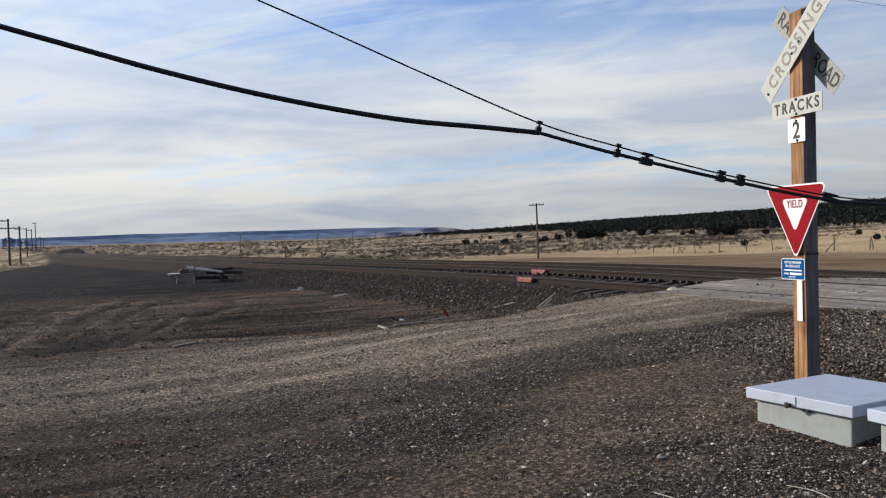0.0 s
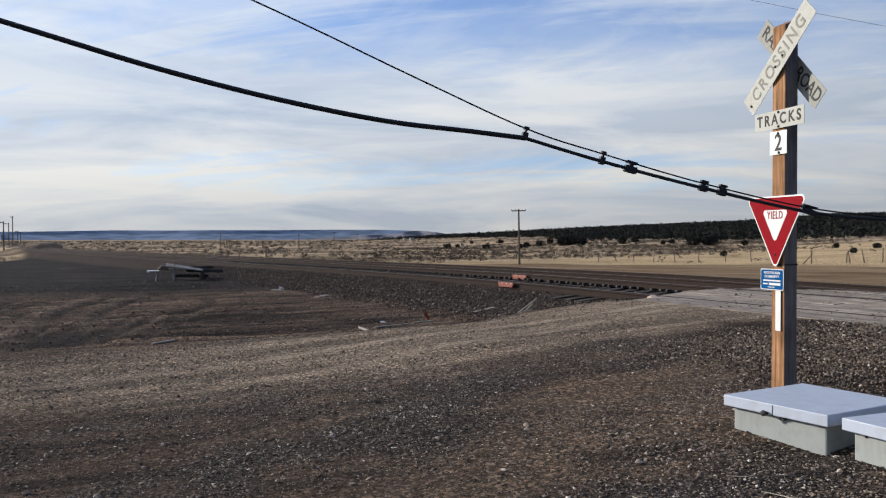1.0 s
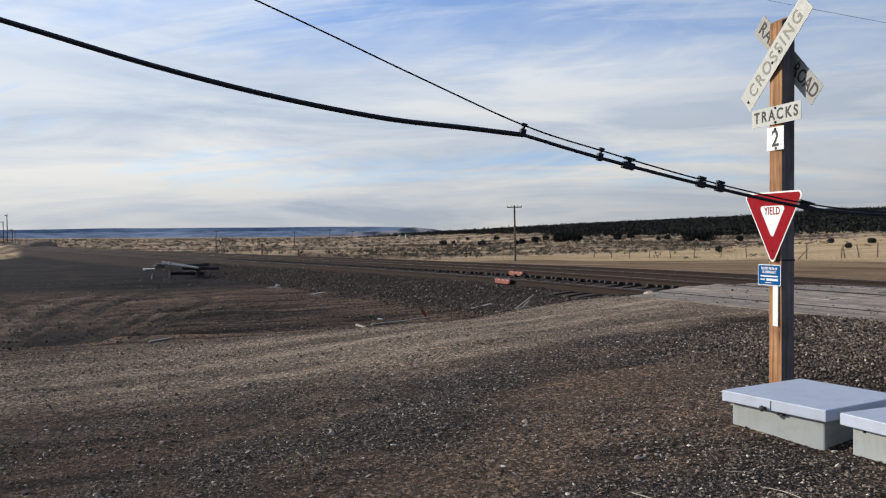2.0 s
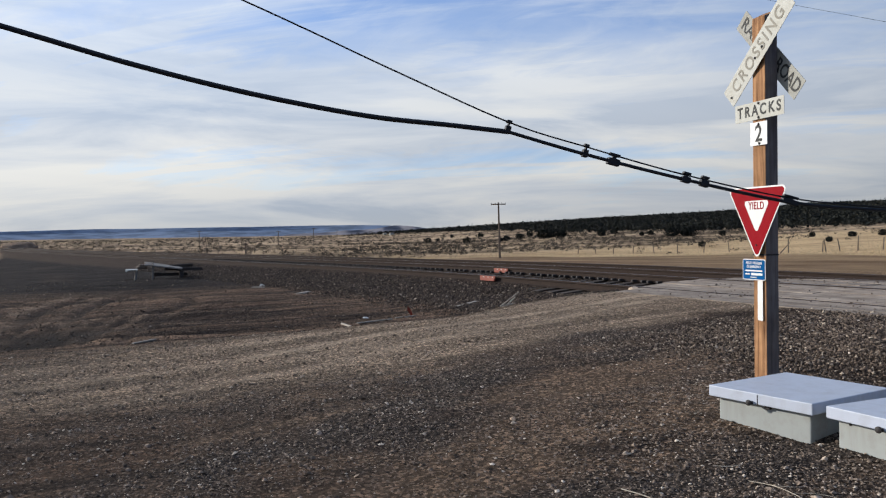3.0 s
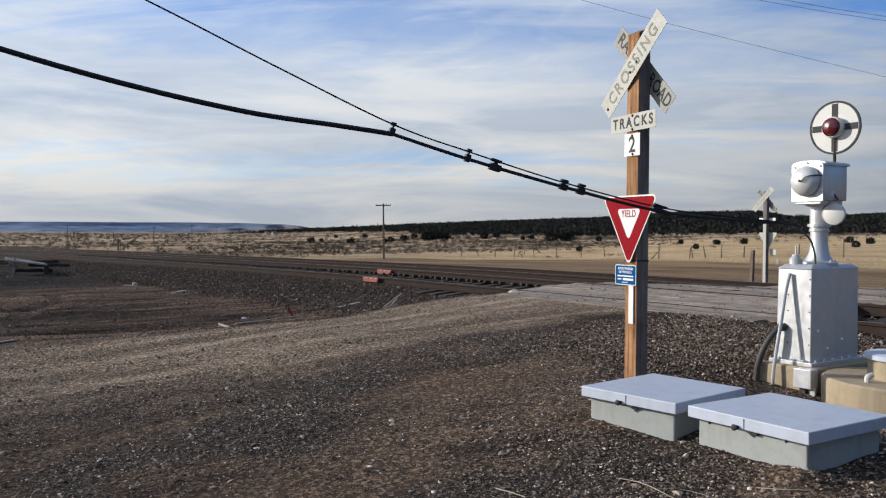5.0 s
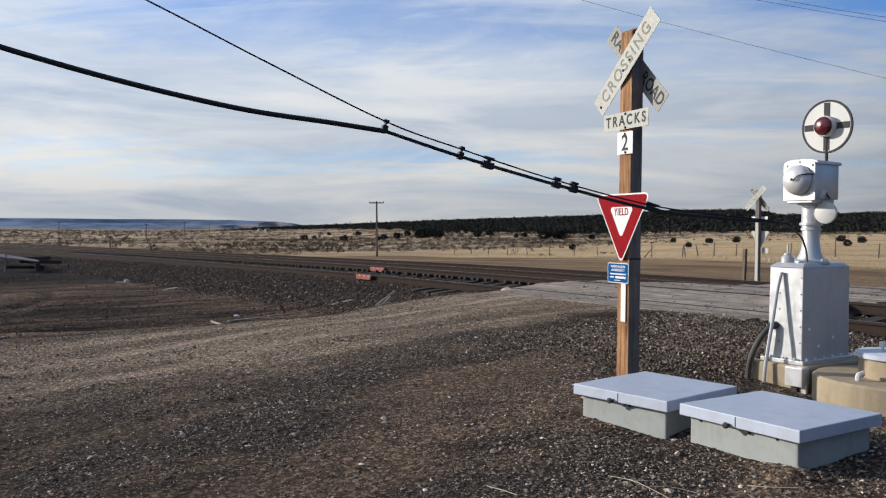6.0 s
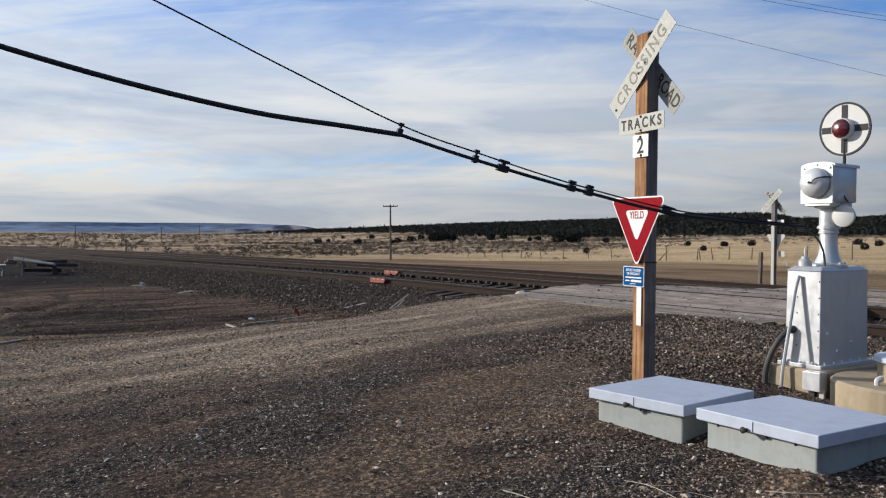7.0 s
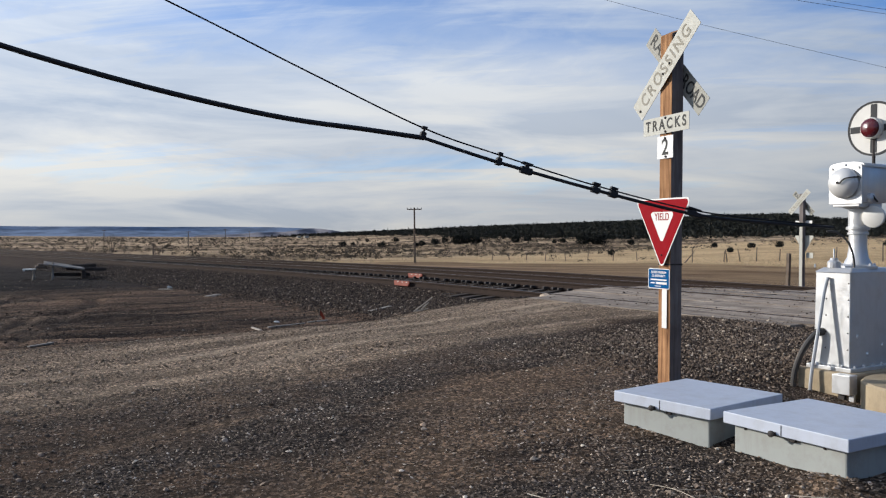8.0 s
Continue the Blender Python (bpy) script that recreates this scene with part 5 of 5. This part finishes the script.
def juniper(x, y, size, thin=False):
    z = float(height(x, y))
    t = thing("juniper_tree", pose(x, y, z), "dark rounded juniper tree standing in dry grass", "tree", "scattered junipers")
    tall = size * (1.1 if thin else 0.5)
    bm = rod(bmesh.new(), (0, 0, -0.2), (0, 0, tall), size * 0.10, size * 0.05, 7)
    for k in range(4):
        a = k * 1.6
        rod(bm, (0, 0, tall * 0.6), (size * 0.5 * math.cos(a), size * 0.5 * math.sin(a), tall + size * 0.4), size * 0.05, size * 0.02, 5)
    part("trunk", bm, M_OLDWOOD, t)
    v, f = clumps(np.array([[0.0, 0.0]]), np.array([size]), 800, 0.8, 0.11)
    v[:, 2] += (tall * 0.6 if thin else 0) - float(height(0, 0))
    me = bpy.data.meshes.new("crown")
    me.from_pydata(v.tolist(), [], f.tolist())
    me.materials.append(M_JUNIPER)
    ob = new("crown", me)
    ob.parent = t
    return t


for az, d, size in ((24.9, 300, 2.2), (25.6, 330, 1.5), (26.6, 420, 1.8), (27.6, 260, 2.0), (28.6, 400, 2.2), (30.0, 250, 1.4), (30.4, 255, 1.8), (31.3, 270, 2.2), (32.0, 300, 2.2), (33.0, 255, 3.6), (33.5, 262, 3.0), (34.2, 255, 3.2), (36.9, 265, 2.6), (37.8, 290, 2.3), (39.6, 260, 1.4), (40.2, 270, 1.6), (41.6, 245, 3.2), (42.6, 245, 3.4), (43.5, 150, 1.05), (44.8, 240, 1.7), (51.2, 160, 1.1), (50.2, 200, 1.2), (52.5, 190, 1.3), (54.2, 190, 1.4), (60.4, 190, 1.4), (60.8, 150, 1.2), (61.6, 180, 1.4)):
    x, y = polar(az, d)
    juniper(x, y, size * 0.62, size < 1.1)



def bare_tree(az, d, tall, seed):
    """A leafless shrub: a forked trunk with ever finer twigs."""
    r = random.Random(seed)
    x, y = polar(az, d)
    t = thing("bare_tree", pose(x, y, float(height(x, y))), "leafless grey-brown tree standing on the plain", "tree", "bare trees")
    bm, twigs = bmesh.new(), bmesh.new()

    def grow(a, way, length, rad, depth):
        b = a + way * length
        rod(bm if depth > 2 else twigs, a, b, rad, rad * 0.65, 6 if depth > 2 else 4)
        if depth:
            for _ in range(3):
                w = (way + Vector((r.uniform(-0.8, 0.8), r.uniform(-0.8, 0.8), r.uniform(-0.1, 0.5)))).normalized()
                grow(b, w, length * r.uniform(0.6, 0.8), rad * 0.6, depth - 1)
    grow(Vector((0, 0, -0.2)), Vector((0.05, 0, 1)), tall * 0.34, tall * 0.026, 4)
    part("trunk", bm, M_OLDWOOD, t)
    tagged(part("twigs", twigs, M_OLDWOOD, t), kind="stuff")


for k, (az, d, tall) in enumerate(((9.8, 135, 4.2), (8.6, 140, 3.0), (10.6, 150, 2.6), (12.6, 122, 2.4), (22.5, 330, 4.0), (6.6, 180, 2.5))):
    bare_tree(az, d, tall, k)

# ---- distance ----
def mesa(az0, az1, d, base, tops, name, label, col):
    """A long low ridge with sloping flanks, flat on top."""
    m = Nodes(name + "_rock")
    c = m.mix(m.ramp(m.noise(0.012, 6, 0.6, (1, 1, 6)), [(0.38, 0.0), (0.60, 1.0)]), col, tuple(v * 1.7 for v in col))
    mat = m.done(c, 1.0, spec=0.0)
    bm = bmesh.new()
    n = 160
    rows = []
    for i in range(n + 1):
        q = i / n
        az = az0 + (az1 - az0) * q
        h = float(np.interp(q, [a for a, _ in tops], [b for _, b in tops])) + 0.5 * math.sin(q * 60) + 0.8 * math.sin(q * 23)
        pts = []
        for dd, k in ((-260, 0.0), (-60, 0.62), (-20, 0.96), (60, 1.0), (300, 0.0)):
            x, y = polar(az, d + dd + 40 * math.sin(q * 31))
            pts.append(bm.verts.new((x, y, base + (h - base) * k)))
        rows.append(pts)
    for a, b in zip(rows, rows[1:]):
        for i in range(4):
            bm.faces.new((a[i], b[i], b[i + 1], a[i + 1]))
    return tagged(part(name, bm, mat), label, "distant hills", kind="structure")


# distance haze is mixed into the blue-grey base colours of mesa and hill
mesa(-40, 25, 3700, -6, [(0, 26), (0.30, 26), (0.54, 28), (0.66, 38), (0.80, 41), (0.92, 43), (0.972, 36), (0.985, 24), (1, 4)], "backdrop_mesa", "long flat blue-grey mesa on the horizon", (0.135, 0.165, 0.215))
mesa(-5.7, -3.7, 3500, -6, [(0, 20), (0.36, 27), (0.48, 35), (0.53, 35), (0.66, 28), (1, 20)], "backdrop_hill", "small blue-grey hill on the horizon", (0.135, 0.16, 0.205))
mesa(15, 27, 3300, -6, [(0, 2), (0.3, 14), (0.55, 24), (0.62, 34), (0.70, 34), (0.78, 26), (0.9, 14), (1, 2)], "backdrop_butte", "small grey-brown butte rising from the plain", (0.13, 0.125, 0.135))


# ---- litter and odds and ends ----
def lump(x, y, size, material, name, label, category, squash=0.5, seed=1):
    """One stone or crumpled scrap, uneven all round."""
    bm = bmesh.new()
    bmesh.ops.create_icosphere(bm, subdivisions=2, radius=1)
    r = random.Random(seed)
    cuts = [(Vector((r.uniform(-1, 1), r.uniform(-1, 1), r.uniform(-0.4, 1))).normalized(), r.uniform(0.45, 0.75)) for _ in range(7)]
    for v in bm.verts:
        for way, lim in cuts:
            over = v.co.dot(way) - lim
            if over > 0:
                v.co -= way * over
    off = Vector((r.uniform(0, 50), r.uniform(0, 50), 0))
    for v in bm.verts:
        k = 1 + 0.55 * noise.noise(v.co * 1.3 + off)
        v.co = Vector((v.co.x * k, v.co.y * k * 0.7, v.co.z * k * squash)) * size
    ob = tagged(part(name, bm, material), label, category)
    ob.matrix_basis = pose(x, y, float(height(x, y)) + size * squash * 0.55, 0, 0, r.uniform(0, 360))
    return ob


def plank(a, b, w, t, material, name, label, category, lift=0.015):
    a, b = Vector((*a, float(height(*a)) + lift)), Vector((*b, float(height(*b)) + lift))
    d = (b - a).length
    bm = block((-d / 2, -w / 2, -t / 2), (d / 2, w / 2, t / 2), t * 0.15)
    for v in bm.verts:
        v.co.y += 0.1 * w * math.sin(v.co.x * 9)
    ob = tagged(part(name, bm, material), label, category)
    ob.matrix_basis = Matrix.Translation((a + b) / 2) @ (b - a).to_track_quat("X", "Z").to_matrix().to_4x4()
    return ob


M_PALEROCK = mat_stones("pale_rock", (0.36, 0.31, 0.26), (0.46, 0.40, 0.34), (0.52, 0.46, 0.40))
M_PALEWOOD = mat_wood("pale_wood", (0.26, 0.225, 0.185), (0.45, 0.40, 0.335))
M_TWIG = mat_wood("dry_twig", (0.42, 0.36, 0.27), (0.62, 0.55, 0.44))
lump(3.10, 5.33, 0.042, mat_stones("tan_rock", (0.36, 0.27, 0.20), (0.46, 0.36, 0.27), (0.5, 0.4, 0.31)), "rock", "pale tan rock on the dark gravel", "rock", 0.4, 3)
lump(3.04, 5.22, 0.03, M_PALEROCK, "rock", "small pale rock chip beside a larger one", "rock", 0.5, 4)
lump(3.23, 4.14, 0.030, M_PALEROCK, "rock", "small whitish rock on gravel", "rock", 0.6, 5)
lump(1.75, 5.85, 0.032, M_PALEROCK, "rock", "small whitish rock on gravel", "rock", 0.6, 6)
lump(2.55, 7.4, 0.03, M_PALEROCK, "rock", "small whitish rock on gravel", "rock", 0.6, 7)
lump(4.05, 3.35, 0.03, M_PALEROCK, "rock", "small whitish rock on gravel", "rock", 0.6, 8)
lump(3.5, 2.95, 0.035, M_PALEROCK, "rock", "small whitish rock on gravel", "rock", 0.6, 9)
lump(5.34, 14.42, 0.06, M_SIGN2, "paper_scrap", "crumpled white scrap on the dirt", "litter", 0.4, 10)
lump(6.15, 25.9, 0.09, M_SIGN2, "paper_scrap", "crumpled white scrap on the dirt", "litter", 0.6, 11)
lump(10.72, 13.32, 0.17, M_ROADSTONE, "rock", "pale flat rock at the crossing edge", "rock", 0.35, 12)
for a, b, w, t in (((7.3, 14.53), (8.03, 15.06), 0.09, 0.02), ((4.87, 13.6), (5.65, 13.9), 0.045, 0.02), ((5.69, 25.2), (5.95, 24.86), 0.10, 0.04), ((6.02, 21.42), (6.43, 21.72), 0.14, 0.04), ((1.1, 12.95), (1.45, 13.15), 0.05, 0.02), ((5.8, 14.1), (6.25, 14.2), 0.04, 0.02)):
    plank(a, b, w, t, M_PALEWOOD, "wood_scrap", "weathered pale board lying on the dirt", "board")
plank((4.63, 13.73), (4.57, 13.08), 0.04, 0.03, M_PALEWOOD, "wood_scrap", "thin pale stick lying on the dirt", "stick")
for x, y, dx, dy, dz in ((7.42, 13.0, 0.30, -0.17, 0.27), (7.45, 12.98, 0.20, -0.10, 0.05), (7.75, 13.35, 0.16, -0.06, 0.16)):
    z = float(height(x, y)) + 0.01
    tagged(part("wood_scrap", rod(bmesh.new(), (x, y, z), (x + dx, y + dy, z + dz), 0.016, 0.012, 6), M_PALEWOOD), "thin pale lath leaning on the ballast", "stick")


def target(u, y, z):
    """A small orange marker board standing on the rail."""
    p = on_track(u, y, z)
    t = thing("rail_marker", pose(p.x, p.y, p.z, 0, 0, 4) @ Matrix.Diagonal((0.8, 1.4, 0.95, 1)), "small orange marker board clipped to the rail", "rail marker", "rail markers")
    part("board", block((-0.02, -0.26, 0.0), (0.02, 0.26, 0.075), 0.01), M_ORANGE, t)
    for yy in (-0.20, -0.05, 0.10):
        part("bar", block((-0.024, yy, 0.035), (-0.02, yy + 0.04, 0.055)), M_SIGN, t, "faded pale bar")
    part("foot", block((-0.03, -0.24, -0.06), (0.03, 0.24, 0.012), 0.008), M_ORANGE, t)


target(-0.12, 19.05, 0.265)
target(1.42, 20.85, 0.36)
fl = thing("survey_flag", pose(6.13, 14.37, float(height(6.13, 14.37))), "small orange ribbon flag on a thin stake", "flag")
part("stake", rod(bmesh.new(), (0, 0, -0.05), (0.03, 0, 0.20), 0.008), M_OLDWOOD, fl)
bm = bmesh.new()
g = [[bm.verts.new((0.03 + 0.10 * i / 4 + 0.01 * math.sin(3 * j), -0.02 + 0.02 * math.sin(i * 2.1 + j), 0.20 - 0.05 * j - 0.035 * i)) for i in range(5)] for j in range(3)]
for j in range(2):
    for i in range(4):
        bm.faces.new((g[j][i], g[j][i + 1], g[j + 1][i + 1], g[j + 1][i]))
bmesh.ops.solidify(bm, geom=bm.faces[:], thickness=0.004)
part("ribbon", bm, M_ORANGE, fl)

for pts, r in (([(3.44, 3.35), (3.46, 3.2), (3.40, 3.02), (3.38, 2.81)], 0.0035), ([(3.46, 3.2), (3.52, 3.12), (3.60, 3.1)], 0.002), ([(3.40, 3.02), (3.5, 2.93), (3.54, 2.8)], 0.002), ([(2.77, 3.62), (2.80, 3.52), (2.82, 3.42)], 0.005), ([(3.44, 3.62), (3.5, 3.55), (3.56, 3.52)], 0.003), ([(3.9, 2.75), (3.96, 2.62), (4.05, 2.5)], 0.004)):
    tagged(part("twig", tube([(x, y, float(height(x, y)) + 0.02 + 0.015 * math.sin(9 * x + 7 * y)) for x, y in pts], r * 0.65, 6), M_TWIG), "dry pale twig lying on the gravel", "twig", "dry twigs")


def scrap_pile():
    """Pale boards and dark beams lying on low crooked legs."""
    z = float(height(3.95, 35.6))
    t = thing("timber_stack", pose(3.95, 35.6, z, 0, 0, -7) @ Matrix.Diagonal((1.1, 1.1, 1.1, 1)), "low stack of pale boards and dark beams on crooked legs", "timber pile")
    for x, y, tall, lean in ((-0.62, -0.12, 0.34, 6), (-0.55, 0.30, 0.34, -8), (0.0, -0.2, 0.62, 3), (0.04, 0.3, 0.52, -4)):
        part("leg", rod(bmesh.new(), (x, y, -0.05), (x + 0.01 * lean, y, tall), 0.042, 0.034, 7), M_PALEWOOD, t, "short pale crooked leg")
    part("sheet", box(block((-0.95, -0.22, 0.335), (-0.52, 0.30, 0.365), 0.01), (-0.93, -0.25, 0.29), (-0.88, 0.30, 0.36), 0.01), M_SIGN2, t, "pale sheet of board")
    bundle = part("bundle", box(block((-0.58, -0.20, 0.37), (-0.20, 0.24, 0.45), 0.03), (-0.50, -0.14, 0.44), (-0.22, 0.20, 0.53), 0.03), M_OLDWOOD, t, "grey weathered bundle")
    bundle.matrix_basis = pose(0, 0, 0, 0, 3, 4)
    for k in range(5):
        ob = part("board", block((-0.30 + 0.06 * (k % 2), -0.34 + 0.135 * k, -0.03), (1.05 - 0.08 * (k % 3), -0.215 + 0.135 * k, 0.02 + 0.01 * (k % 2)), 0.006), M_PALEWOOD, t, "long pale board")
        ob.matrix_basis = pose(0.02, 0, 0.54 - 0.004 * k, 8, 7.5 + k * 0.5, 0.8 * k)
    for x0, x1, yy, zz, tilt in ((0.45, 1.80, -0.12, 0.30, 1.5), (0.55, 1.45, 0.18, 0.38, -2), (0.0, 1.25, 0.0, 0.10, 1)):
        ob = part("beam", block((0, 0, 0), (x1 - x0, 0.14, 0.12), 0.012), M_TIE, t, "dark heavy beam")
        ob.matrix_basis = pose(x0, yy, zz, 0, tilt, 2 * tilt)
    part("prop", block((0.95, -0.2, -0.03), (1.10, 0.35, 0.30), 0.02), M_TIE, t)


scrap_pile()

# heap of dirt at the end of the yard, small house among trees far off
bm = bmesh.new()
bmesh.ops.create_icosphere(bm, subdivisions=4, radius=1)
for v in bm.verts:
    k = 1 + 0.16 * noise.noise(v.co * 1.7) + 0.05 * noise.noise(v.co * 5)
    v.co = Vector((v.co.x * 3.6 * k, v.co.y * 9.0 * k, max(-0.2, v.co.z) * 1.4 * k))
hp = tagged(part("dirt_mound", bm, M_GROUND, smooth=True), "grey-brown mound of dirt at the yard's end", "dirt mound")
for key, val in (("coal", 1.0), ("pale", 0.9)):
    hp.data.attributes.new(key, "FLOAT", "POINT").data.foreach_set("value", [val] * len(hp.data.vertices))
hp.matrix_basis = pose(-4.7, 200, float(height(-4.7, 200)), 0, 0, -6)


def house(az, d, w, tall):
    x, y = polar(az, d)
    t = thing("house", pose(x, y, float(height(x, y)), 0, 0, -az + 20), "small pale farm house among trees far off", "house", "far houses")
    part("wall", block((-w / 2, -w * 0.3, -0.5), (w / 2, w * 0.3, tall)), M_SIGN, t)
    bm = bmesh.new()
    c = [(-w * 0.54, -w * 0.36, tall), (w * 0.54, -w * 0.36, tall), (w * 0.54, w * 0.36, tall), (-w * 0.54, w * 0.36, tall), (-w * 0.54, 0, tall + w * 0.25), (w * 0.54, 0, tall + w * 0.25)]
    vs = [bm.verts.new(q) for q in c]
    for f in ((0, 1, 5, 4), (2, 3, 4, 5), (0, 4, 3), (1, 2, 5), (3, 2, 1, 0)):
        bm.faces.new([vs[i] for i in f])
    part("roof", bm, M_OLDWOOD, t)
    for k in (-0.25, 0.2):
        part("window", block((w * k, -w * 0.3 - 0.03, tall * 0.35), (w * k + w * 0.12, -w * 0.3 + 0.02, tall * 0.75)), M_DARK, t)


house(22.4, 620, 3.2, 1.5)
house(21.9, 660, 2.6, 1.4)
